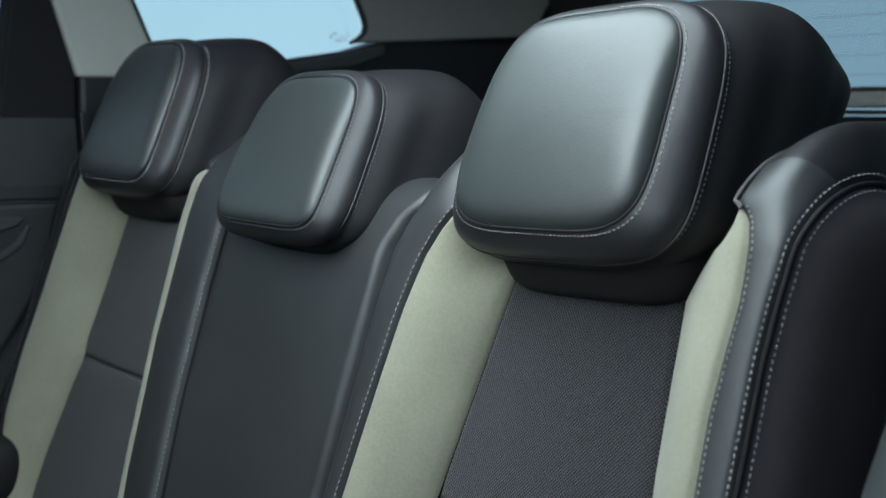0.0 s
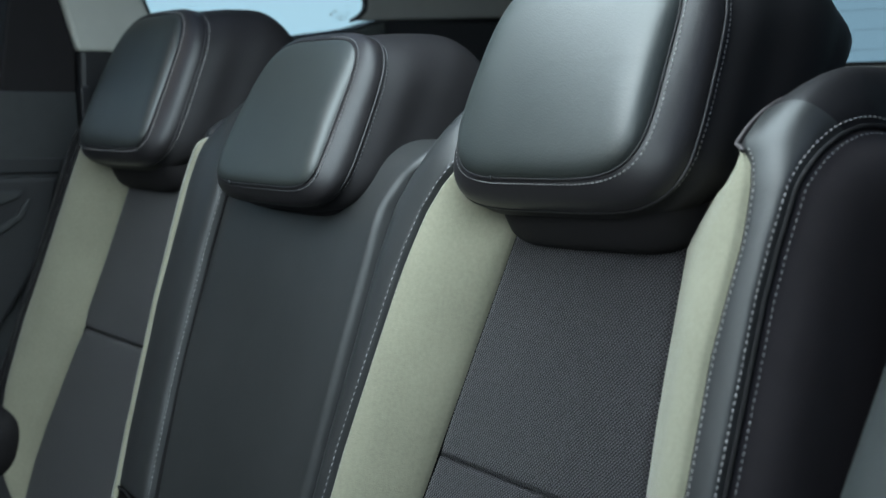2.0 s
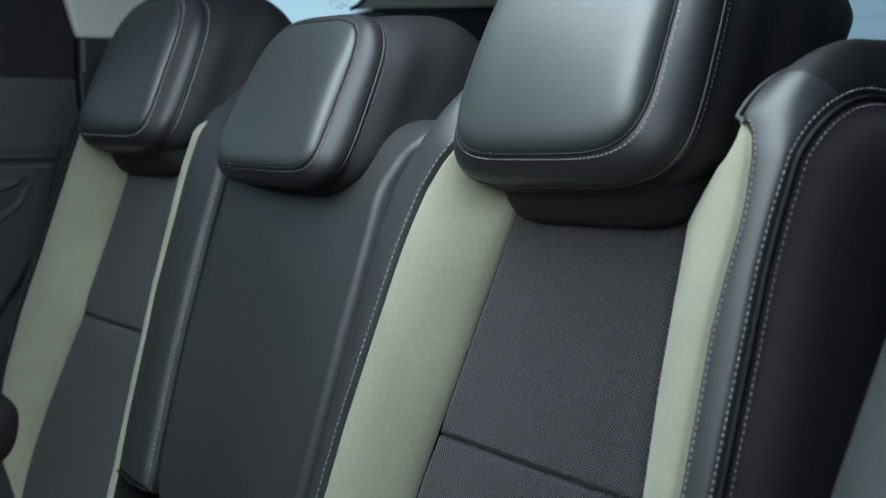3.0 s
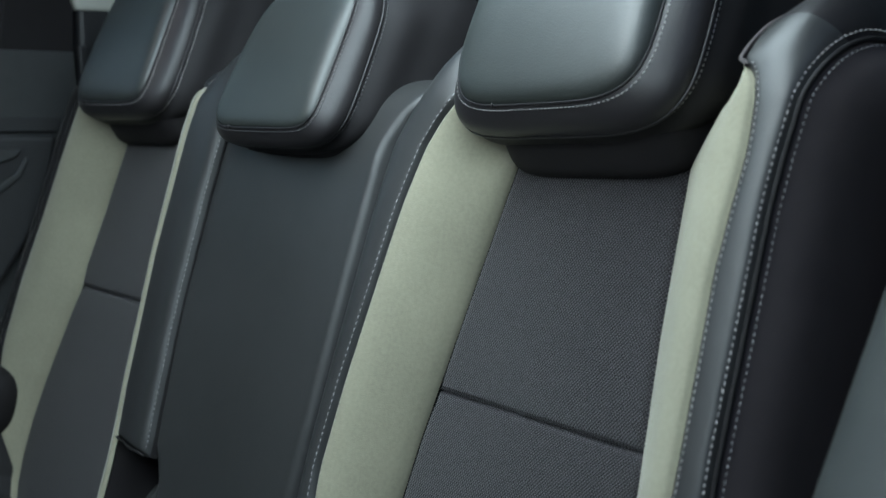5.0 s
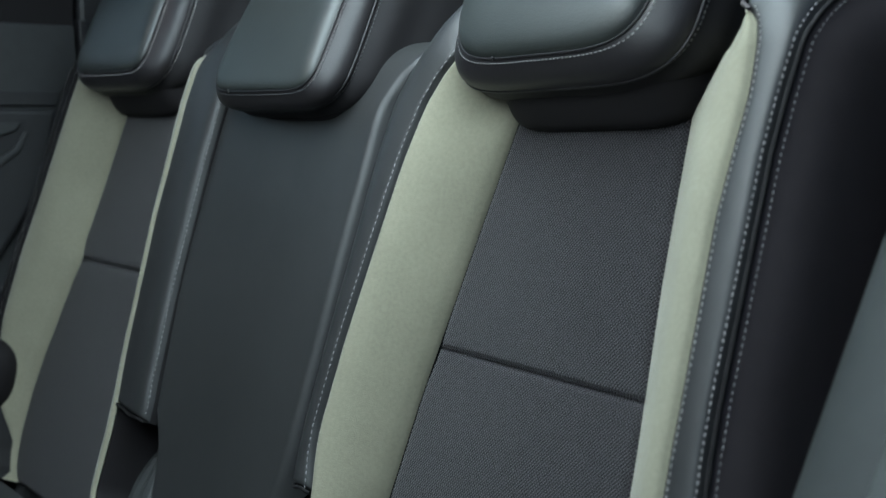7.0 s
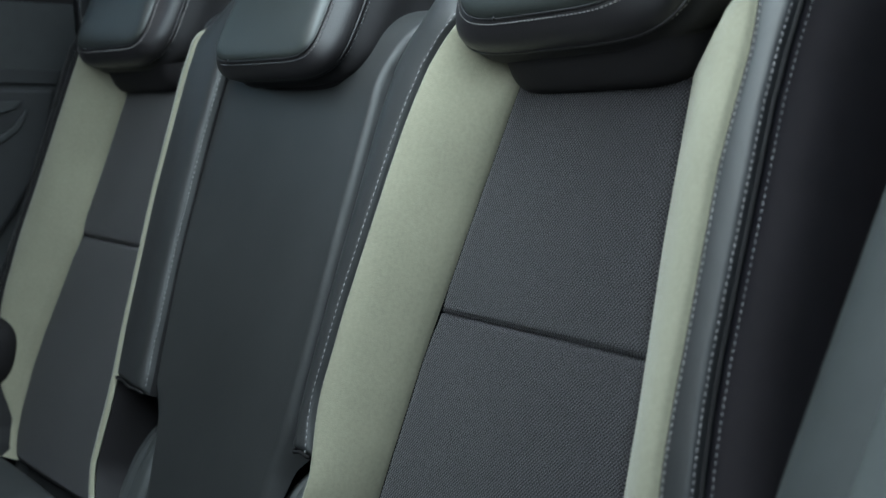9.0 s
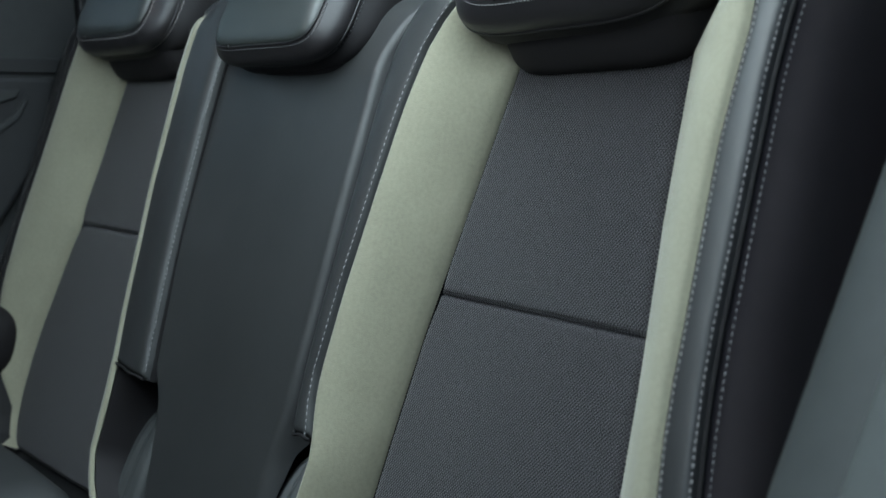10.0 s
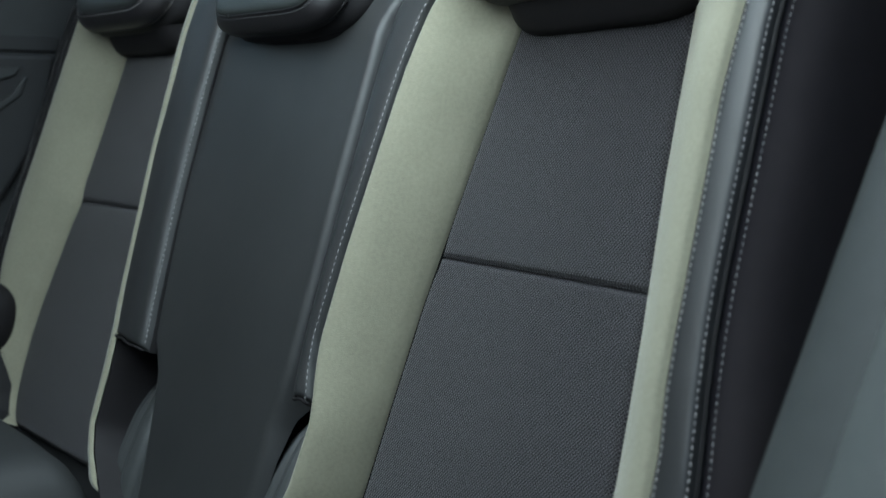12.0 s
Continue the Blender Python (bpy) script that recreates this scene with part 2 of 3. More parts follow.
def dome(name, at, size, mat, parent, tilt=0.0, label="", power=2.6, folds=0.0):
    """A rounded pad: a squarish ball, leaning forward or back by tilt degrees."""
    turn = Euler((radians(tilt), 0, 0)).to_matrix()
    rows = []
    for i in range(33):
        a = math.pi * i / 32 - math.pi / 2
        ca, sa = abs(math.cos(a)) ** (2 / power), math.copysign(abs(math.sin(a)) ** (2 / power), math.sin(a))
        row = []
        steps = 120 if folds else 40
        for k in range(steps + 1):
            b = 2 * math.pi * k / steps
            cb, sb = math.copysign(abs(math.cos(b)) ** (2 / power), math.cos(b)), math.copysign(abs(math.sin(b)) ** (2 / power), math.sin(b))
            puff = 1 - folds * abs(math.cos(6 * b)) ** 6
            row.append(Vector(at) + turn @ Vector((size[0] * ca * cb * puff, size[1] * ca * sb * puff, size[2] * sa)))
        rows.append(row)
    v, f = sheet(rows)
    return solid(name, v, f, mat, parent, label)


def block(name, lo, hi, mat, parent=None, bevel=0.004, label="", segments=2):
    bm = bmesh.new()
    bmesh.ops.create_cube(bm, size=1)
    for v in bm.verts:
        v.co = Vector([lo[k] + (v.co[k] + 0.5) * (hi[k] - lo[k]) for k in range(3)])
    if bevel:
        bmesh.ops.bevel(bm, geom=bm.edges[:], offset=bevel, segments=segments, affect="EDGES", profile=0.5)
    return part(name, bm, mat, parent, label, smooth=False)


def prism(name, poly, x0, x1, mat, parent=None, bevel=0.004, label="", lean=0.0, z0=1.2):
    """A plate with an outline in (y, z), between two x; lean moves it inward with height."""
    bm = bmesh.new()
    a = [bm.verts.new((x0 + lean * (z - z0), y, z)) for y, z in poly]
    b = [bm.verts.new((x1 + lean * (z - z0), y, z)) for y, z in poly]
    bm.faces.new(a)
    bm.faces.new(b[::-1])
    for i in range(len(a)):
        j = (i + 1) % len(a)
        bm.faces.new((a[j], a[i], b[i], b[j]))
    bmesh.ops.recalc_face_normals(bm, faces=bm.faces)
    if bevel:
        bmesh.ops.bevel(bm, geom=bm.edges[:], offset=bevel, segments=2, affect="EDGES", profile=0.5)
    return part(name, bm, mat, parent, label, smooth=False)


# ---- the seat's profile: up the front, over the top, down the rear ----
UP = Vector((0.3134, 0.9496))
Z_LOW, Z_BEND, R_BEND, FLAT = 0.66, 1.239, 0.06, 0.045
Y_BEND = -0.009 + 0.33 * (Z_BEND - 1.007)
V_BEND = (Z_BEND - Z_LOW) / UP.y
A_BEND = math.atan2(UP.y, UP.x)
V_TOP = V_BEND + R_BEND * A_BEND
V_REAR = V_TOP + FLAT
V_END = V_REAR + R_BEND * math.pi / 2 + 0.42


def rise(z):
    return (z - Z_LOW) / UP.y


def profile(v):
    """(y, z) of the seat's base line at the run v, its outward normal, and how far it has gone over the top, 0 to 1."""
    if v <= V_BEND:
        q = Vector((Y_BEND, Z_BEND)) - UP * (V_BEND - v)
        return q, Vector((-UP.y, UP.x)), 0.0
    c = Vector((Y_BEND, Z_BEND)) + R_BEND * Vector((UP.y, -UP.x))
    if v <= V_TOP:
        a = A_BEND - (v - V_BEND) / R_BEND
        n = Vector((-math.sin(a), math.cos(a)))
        return c + R_BEND * n, n, (v - V_BEND) / (V_TOP - V_BEND)
    top = c + Vector((0, R_BEND))
    if v <= V_REAR:
        return top + Vector((v - V_TOP, 0)), Vector((0, 1)), 1.0
    c2 = c + Vector((FLAT, 0))
    a = min(math.pi / 2, (v - V_REAR) / R_BEND)
    n = Vector((math.sin(a), math.cos(a)))
    q = c2 + R_BEND * n
    if v > V_REAR + R_BEND * math.pi / 2:
        q = q + Vector((-0.22, -0.975)) * (v - V_REAR - R_BEND * math.pi / 2)
    return q, n, 1.0


def on_seat(x, v, o):
    q, n, _ = profile(v)
    return Vector((x, q.x + n.x * o, q.y + n.y * o))


def normal_at(v, side=0.0):
    _, n, _ = profile(v)
    return Vector((side, n.x, n.y)).normalized()


# half widths of the outer seats, by height: woven insert, suede, sewn edge
PANEL_IN = ((0.66, 0.182), (0.75, 0.164), (0.80, 0.153), (0.88, 0.146), (0.96, 0.138), (1.08, 0.120), (1.20, 0.101), (1.26, 0.104), (1.30, 0.115), (1.40, 0.12))
PANEL_OUT = {1: ((0.66, 0.135), (0.80, 0.134), (0.88, 0.131), (0.96, 0.124), (1.08, 0.108), (1.20, 0.097), (1.222, 0.106), (1.236, 0.114), (1.2438, 0.128), (1.250, 0.143), (1.255, 0.146), (1.40, 0.146)),
             -1: ((0.66, 0.085), (0.706, 0.112), (0.72, 0.130), (0.74, 0.141), (0.77, 0.148), (0.82, 0.150), (0.87, 0.143), (0.92, 0.131), (0.966, 0.120), (1.00, 0.111), (1.03, 0.113), (1.10, 0.102), (1.20, 0.092), (1.30, 0.096), (1.40, 0.12))}
STRIP_IN = {1: ((0.66, 0.236), (0.75, 0.207), (0.793, 0.192), (0.846, 0.186), (0.868, 0.191), (0.891, 0.1985), (0.915, 0.202), (0.99, 0.199), (1.078, 0.190), (1.123, 0.185), (1.148, 0.1815), (1.172, 0.176), (1.197, 0.169), (1.222, 0.156), (1.241, 0.141), (1.26, 0.121), (1.285, 0.118), (1.40, 0.12)),
            -1: ((0.66, 0.330), (0.70, 0.290), (0.719, 0.268), (0.738, 0.246), (0.766, 0.2285), (0.83, 0.227), (0.87, 0.222), (0.918, 0.211), (1.00, 0.200), (1.065, 0.191), (1.20, 0.187), (1.254, 0.194), (1.29, 0.196), (1.40, 0.19))}
STRIP_OUT = {1: ((0.66, 0.212), (0.80, 0.206), (0.903, 0.1996), (0.936, 0.1935), (0.97, 0.190), (1.005, 0.188), (1.125, 0.180), (1.162, 0.181), (1.199, 0.183), (1.215, 0.182), (1.231, 0.180), (1.239, 0.179), (1.2454, 0.173), (1.2502, 0.163), (1.252, 0.156), (1.40, 0.155)),
             -1: ((0.66, 0.145), (0.74, 0.175), (0.80, 0.195), (0.85, 0.199), (0.90, 0.199), (0.99, 0.200), (1.07, 0.189), (1.20, 0.177), (1.26, 0.168), (1.29, 0.160), (1.40, 0.16))}
SEW = {1: ((0.66, 0.2540), (0.80, 0.2430), (0.894, 0.2315), (0.942, 0.2230), (0.975, 0.2185), (1.01, 0.2155), (1.13, 0.2105), (1.166, 0.2090), (1.20, 0.2100), (1.238, 0.2130), (1.29, 0.2210), (1.40, 0.2210)),
       -1: ((0.66, 0.249), (0.90, 0.234), (0.99, 0.221), (1.07, 0.216), (1.20, 0.212), (1.40, 0.210))}
INNER = {1: ((0.66, 0.228), (0.90, 0.233), (1.00, 0.236), (1.08, 0.237), (1.15, 0.239), (1.20, 0.236), (1.231, 0.222), (1.25, 0.205), (1.26, 0.198), (1.29, 0.180), (1.40, 0.178)),
         -1: ((0.66, 0.312), (0.874, 0.296), (0.90, 0.291), (0.937, 0.286), (0.98, 0.280), (1.02, 0.276), (1.07, 0.273), (1.13, 0.270), (1.20, 0.271), (1.30, 0.273), (1.40, 0.273))}
ROLL = {1: 0.0035, -1: 0.003}
DROP = {1: 0.036, -1: 0.007}
CREST = 0.048


def seat_height(b, z, over, m):
    """How far the outer seat's cover stands out of its base line at b (outboard positive)."""
    p, s, w = table(z, PANEL_OUT[m] if b > 0 else PANEL_IN), table(z, STRIP_OUT[m] if b > 0 else STRIP_IN[m]), table(z, SEW[m])
    k = abs(b)
    if k <= p:
        o = 0.003 * (1 - (k / p) ** 2) - 0.003
    elif k <= s:
        t = (k - p) / (s - p)
        o = CREST * math.sin(t * math.pi / 2) ** (1.3 if m < 0 and b < 0 else 0.95)
    elif b > 0:
        t = min(1.0, (k - s) / (w - s))
        o = CREST + 0.001 * math.sin(t * math.pi) - ROLL[m] * t ** 6 - 0.045 * over * (t - 0.4) ** 2
        if m > 0:
            o += over * (0.010 - 0.032 * t ** 4)
    else:
        t = min(1.0, (k - s) / (table(z, INNER[m]) - s))
        o = CREST + 0.003 * math.sin(t * math.pi) - DROP[m] * t ** (6 if m > 0 else 14)
    if b < 0 and k > p:
        o -= 0.022 * min(1.0, (k - p) / 0.025) * math.exp(-((k - 0.110) / 0.024) ** 2 - ((z - 1.208) / 0.030) ** 2)
    fall = max(0.0, min(1.0, (k - p) / (s - p)))
    rest = max(0.0, min(1.0, (k - s) / 0.045))
    sag = 0.017 if m > 0 and b > 0 else 0.038
    return o - over * (sag * fall - (sag - 0.001) * rest * rest * (3 - 2 * rest))


def seat_panel(name, seat, cx, m, left, right, v0, v1, mat, label="", nu=22, nv=70, dip=0.006, ends=(True, True), roll=(0.0, 0.0), slant=0.0, tilt=(0.0, 0.0)):
    """One sewn cover of an outer seat, between two border lines (functions of height), its borders drawn in at the seams."""
    rows, uvs = [], []
    for u in spread(nu):
        row = []
        for t in (spread(nv) if ends[0] or ends[1] else [i / (nv - 1) for i in range(nv)]):
            low, high = v0 - slant * (1 - u) - tilt[0] * u, v1 - tilt[1] * u
            v = low + (high - low) * t
            q, n, over = profile(v)
            z = q.y if over < 0.01 else Z_BEND + over * 0.06
            bl, br = left(z), right(z)
            b = bl + (br - bl) * u
            edge = min(u, 1 - u) * abs(br - bl)
            if ends[0]:
                edge = min(edge, (v - low))
            if ends[1]:
                edge = min(edge, (high - v))
            drop = dip * math.exp(-(edge / 0.0030) ** 2)
            for d, r in ((v - low, roll[0]), (high - v, roll[1])):
                drop = max(drop, r * math.exp(-d / 0.012) + 0.9 * r * math.exp(-(d / 0.0030) ** 2))
            o = seat_height(b, z, over, m) - drop
            row.append(on_seat(cx + m * b, v, o))
            uvs.append((b, v))
        rows.append(row)
    v, f = sheet(rows)
    return solid(name, v, f, mat, seat, label, uvs)


def seam_line(cx, m, edge, v0, v1, lift=0.0, n=120, inset=0.0):
    pts, nrm = [], []
    for i in range(n):
        v = v0 + (v1 - v0) * i / (n - 1)
        q, nn, over = profile(v)
        z = q.y if over < 0.01 else Z_BEND + over * 0.06
        b = edge(z) + inset
        pts.append(on_seat(cx + m * b, v, seat_height(b, z, over, m) + lift))
        nrm.append(normal_at(v))
    return pts, nrm


def outer_seat(cx, m, label, notch):
    """An outer rear backrest: woven middle, suede inner bolsters, leather outer bolsters; m is +1 where outboard is +x."""
    seat = thing("rear_seat_backrest", (cx, -0.05, 0.66), label, "car seat", "rear seat backrests")
    pan, pan_in = (lambda z: table(z, PANEL_OUT[m])), (lambda z: table(z, PANEL_IN))
    strip, strip_far, sew = (lambda z: table(z, STRIP_IN[m])), (lambda z: table(z, STRIP_OUT[m])), (lambda z: table(z, SEW[m]))

    def strip_out(z):
        k = max(0.0, min(1.0, (0.92 - z) / 0.12))
        w = strip_far(z) - 1.2 * notch * k * k * (3 - 2 * k) - 0.5 * notch * max(0.0, min(1.5, (0.80 - z) / 0.06))
        return max(w, pan(z) + 0.003)
    side = lambda z: sew(z) + 0.003
    inner = lambda z: -table(z, INNER[m])
    v_seam, v_low, v_ledge, v_tip = rise(1.0045), rise(0.69 if m > 0 else 0.706), rise(0.862), rise(1.272 if m > 0 else 1.250)
    slant, droop = (0.007, 0.0) if m < 0 else (0.0, 0.0036)
    # dark body under the covers
    for lo, hi, z0 in ((-0.186, 0.186, 0.0), (-0.232, -0.188, 0.880), (0.150, 0.200, 0.900)):
        rows = []
        for i in range(30):
            row = []
            for j in range(110):
                v = max(0.0005, rise(z0) if z0 else 0.0005)
                v += (V_END - 0.001 - v) * j / 109
                q, n, over = profile(v)
                z = q.y if over < 0.01 else Z_BEND + over * 0.06
                b = lo + (hi - lo) * i / 29
                if z < 0.90 and not z0:
                    b = min(b, strip_out(z) - 0.006)
                row.append(on_seat(cx + m * b, v, seat_height(b, z, over, m) - 0.015))
            rows.append(row)
        v, f = sheet(rows)
        solid("seat_core", v, f, CORE, seat)
    seat_panel("insert_lower", seat, cx, m, lambda z: -pan_in(z), pan, v_low, v_seam, FABRIC, "dark grey woven lower insert", nv=130, roll=(0.0, 0.0045), tilt=(0.0, droop))
    seat_panel("insert_upper", seat, cx, m, lambda z: -pan_in(z), pan, v_seam, v_tip, FABRIC, "dark grey woven upper insert", nv=130, roll=(0.002, 0.0), tilt=(droop, 0.0))
    v_point = V_BEND + 0.0155 if m > 0 else v_tip
    suede_out = seat_panel("suede_bolster", seat, cx, m, pan, strip_out, v_low, v_point, SUEDE, "sage green suede bolster", dip=0.0035)
    suede_in = seat_panel("suede_bolster", seat, cx, m, lambda z: -strip(z), lambda z: -pan_in(z), v_low, v_tip, SUEDE, "sage green suede bolster", dip=0.0035)
    if m > 0:
        seat_panel("pocket", seat, cx, m, pan, strip_out, v_point, V_TOP, SIDE, "matt black leather round the headrest's foot", nv=30)
        p, n = seam_line(cx, m, strip_out, V_BEND + 0.013, V_TOP, 0.0005, 60)
        tube("welt", p, 0.0017, SIDE_LIT, seat, "thin black welt")
    v_shade = V_BEND + 0.037
    # far seat takes the darker leather: its weaker light is put into the colour
    outer_b = seat_panel("leather_bolster", seat, cx, m, strip_out, sew, v_low, v_shade, LEATHER if m > 0 else SIDE, "black leather outer bolster", ends=(True, False), nv=110, dip=0.004)
    # same bolster in a darker leather, where the light fades over the top
    seat_panel("bolster_top_shade", seat, cx, m, strip_out, sew, v_shade, V_REAR, BODY, "bolster's top in darker leather that stands in for shade", ends=(False, False), nv=40, dip=0.004)
    inner_b = seat_panel("leather_bolster", seat, cx, m, inner, lambda z: -strip(z), v_ledge, V_REAR, LEATHER, "black leather inner bolster", ends=(True, False), nv=90, slant=slant)
    # leather over the top between the bolsters
    seat_panel("top_cover", seat, cx, m, lambda z: -strip(z), strip_far, v_tip, V_REAR + 0.09, LEATHER, nv=40)
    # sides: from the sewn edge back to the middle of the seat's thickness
    # near side lightened, far side darkened in colour to stand in for the light
    for name, edge, out, mat in (("side_panel", side, 0.016, SIDE_LIT if m > 0 else SIDE), ("inner_side", inner, -0.004, SIDE)):
        rows = []
        for t in spread(14):
            row = []
            for j in range(100):
                v0 = v_low if out > 0 else v_ledge - slant
                v = v0 + (V_REAR + 0.3 - v0) * j / 99
                q, n, over = profile(v)
                z = q.y if over < 0.01 else Z_BEND + over * 0.06
                b = edge(z)
                top = seat_height(b, z, over, m) - 0.003
                o = top + ((-0.058 if out < 0 else -0.115) - top) * t
                bulge = out * math.sin(min(1.0, t * (2.2 if out < 0 else 3.4)) * math.pi / 2)
                row.append(on_seat(cx + m * (b + bulge), v, o))
            rows.append(row)
        v, f = sheet(rows)
        solid(name, v, f, mat, seat, "black leather side" if out > 0 else "")
    # below the inner bolster: the suede's side wall, the bolster's underside with its lip
    rows = []
    for t in spread(10):
        row = []
        for j in range(24):
            v = rise(0.665) + (v_ledge + 0.004 - rise(0.665)) * j / 23
            z = profile(v)[0].y
            row.append(on_seat(cx - m * (strip(z) + 0.010 * math.sin(t * math.pi / 2)), v, 0.043 + (-0.062 - 0.043) * t))
        rows.append(row)
    v, f = sheet(rows)
    # darker than the bolster's leather: shade of the gap put into the colour
    solid("lower_side", v, f, GLOSS, seat)
    rows = []
    for u in spread(10):
        b = inner(0.862) + (-inner(0.862) - strip(0.862)) * u
        h = seat_height(b, 0.862, 0, m) - 0.003
        rows.append([on_seat(cx + m * b, v_ledge - slant * (1 - u) + 0.010 * t, h + (-0.06 - h) * t) for t in spread(8)])
    v, f = sheet(rows)
    # underside darkened in colour as well, for the shade below the bolster
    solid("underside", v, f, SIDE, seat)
    lip = [inner(0.862) + 0.004 + (-inner(0.862) - 0.004 - strip(0.862)) * k / 12 for k in range(13)]
    tube("lip", [on_seat(cx + m * b, v_ledge - slant * (1 - k / 12) + 0.001 * math.sin(k), seat_height(b, 0.862, 0, m) - 0.002) for k, b in enumerate(lip)], 0.0016, SIDE, seat)
    rows = [[on_seat(cx + m * b, rise(0.665) + 0.3 * j / 8, -0.066) for j in range(9)] for b in (-0.275, -0.1, 0.1, 0.22)]
    v, f = sheet(rows)
    solid("backing_board", v, f, CARPET, seat)
    # piping between outer bolster and side
    p, n = seam_line(cx, m, sew, v_low, V_REAR, -0.001, 160, 0.0032)
    tube("piping", p, 0.0021, SIDE, seat, "black piping")
    # stitching
    for edge, inset, v0, v1 in ((strip_out, 0.0065, rise(0.80) if m > 0 else rise(0.90), v_point), (sew, -0.0022, rise(0.80), V_REAR)):
        p, n = seam_line(cx, m, edge, v0, v1, 0.0006, 200, inset)
        stitches("stitching", p, [(q + Vector((0.5 * m, 0, 0))).normalized() for q in n], outer_b, pitch=0.0050, long=0.0027, r=0.0005)
    p, n = seam_line(cx, m, sew, rise(0.80), V_REAR, -0.006, 200, 0.0065)
    stitches("stitching", p, [(q + Vector((0.7 * m, 0, 0))).normalized() for q in n], outer_b, pitch=0.0050, long=0.0027, r=0.0005)
    p, n = seam_line(cx, m, lambda z: -strip(z), v_ledge, v_tip, 0.0, 160, -0.0045)
    stitches("stitching", p, n, inner_b, r=0.0005, mat=SEAMTHREAD)
    if m < 0:
        p, n = seam_line(cx, m, lambda z: inner(z) + 0.002, v_ledge, V_TOP, 0.0, 160)
        stitches("stitching", p, n, inner_b, r=0.0005, mat=SEAMTHREAD)
    # tone-in-tone topstitching along the suede's borders
    for edge, inset, under in ((lambda z: -strip(z), 0.006, suede_in),):
        p, n = seam_line(cx, m, edge, rise(0.80), rise(1.245), 0.0001, 160, inset)
        stitches("stitching", p, n, under, r=0.0003, label="green stitching on the suede", mat=SUEDETHREAD)
    return seat


MID_LEFT = ((0.66, 0.068), (0.72, 0.074), (0.755, 0.078), (0.813, 0.091), (0.841, 0.101), (0.875, 0.126), (0.90, 0.146), (1.30, 0.152))
MID_RIGHT = ((0.66, 0.149), (0.786, 0.150), (0.834, 0.153), (0.858, 0.159), (0.88, 0.163), (1.20, 0.163), (1.232, 0.173), (1.25, 0.188), (1.28, 0.196))


def middle_seat(cx, label):
    """The narrow middle backrest, plain leather with rolled edges."""
    seat = thing("middle_backrest", (cx, -0.05, 0.66), label, "car seat")
    half = 0.190
    rows, uvs = [], []
    for u in spread(48):
        row = []
        for j in range(120):
            v = rise(0.665) + (V_REAR + 0.06 - rise(0.665)) * j / 119
            _, _, over = profile(v)
            z = profile(v)[0].y
            left, right = table(z, MID_LEFT), table(z, MID_RIGHT)
            b = -left + (left + right) * u
            k, e = max(0.0, b) / right, b + left
            o = 0.029 - table(z, ((0.80, 0.012), (0.84, 0.02), (0.88, 0.05))) * max(0.0, (k - 0.885) / 0.115) ** 2
            o += 0.006 * min(1.0, max(0.0, -b) / 0.13) ** 1.8 - 0.014 * max(0.0, 1 - e / 0.006) ** 2 - 0.012 * over - 0.034 * max(0.0, min(1.0, (z - 1.185) / 0.11)) ** 1.5
            o += 0.0006 * math.sin(29 * b + 7 * v) * math.sin(24 * v - 13 * b)
            row.append(on_seat(cx + b, v, o))
            uvs.append((b, v))
        rows.append(row)
    v, f = sheet(rows)
    solid("cover", v, f, LEATHER, seat, "smooth black leather cover", uvs)
    rows = [[on_seat(cx + (s - 0.15) * (half - 0.05), rise(0.665) + (V_REAR + 0.3 - rise(0.665)) * j / 40, -0.035) for j in range(41)] for s in (-1, -0.33, 0.33, 1)]
    v, f = sheet(rows)
    solid("seat_core", v, f, CORE, seat)
    return seat


# ---- headrests ----
def smooth_rows(keys, steps):
    """Catmull-Rom between rows of numbers."""
    K = np.array(keys, float)
    out = []
    for i in range(len(K) - 1):
        p0, p1, p2, p3 = K[max(i - 1, 0)], K[i], K[i + 1], K[min(i + 2, len(K) - 1)]
        for s in range(steps):
            t = s / steps
            out.append(0.5 * (2 * p1 + (p2 - p0) * t + (2 * p0 - 5 * p1 + 4 * p2 - p3) * t * t + (3 * p1 - p0 - 3 * p2 + p3) * t ** 3))
    out.append(K[-1])
    return out


def ring(row, cx, n=120, low=1.5, taper=(1.035, -0.155)):
    """A rounded outline: half width, foot (y, z), head (y, z), squareness; low: how much squarer it is towards its foot."""
    half, yb, zb, yt, zt, sq = row
    pts = []
    for i in range(n):
        a = 2 * math.pi * i / n
        c, s = math.cos(a), math.sin(a)
        e = 2 / (sq if s > 0 else sq * (1 + (low - 1) * min(1.0, -3 * s)))
        x = half * math.copysign(abs(c) ** e, c)
        h = 0.5 + 0.5 * math.copysign(abs(s) ** e, s)
        pts.append(Vector((cx + x * (taper[0] + taper[1] * h), yb + (yt - yb) * h, zb + (zt - zb) * h)))
    return pts


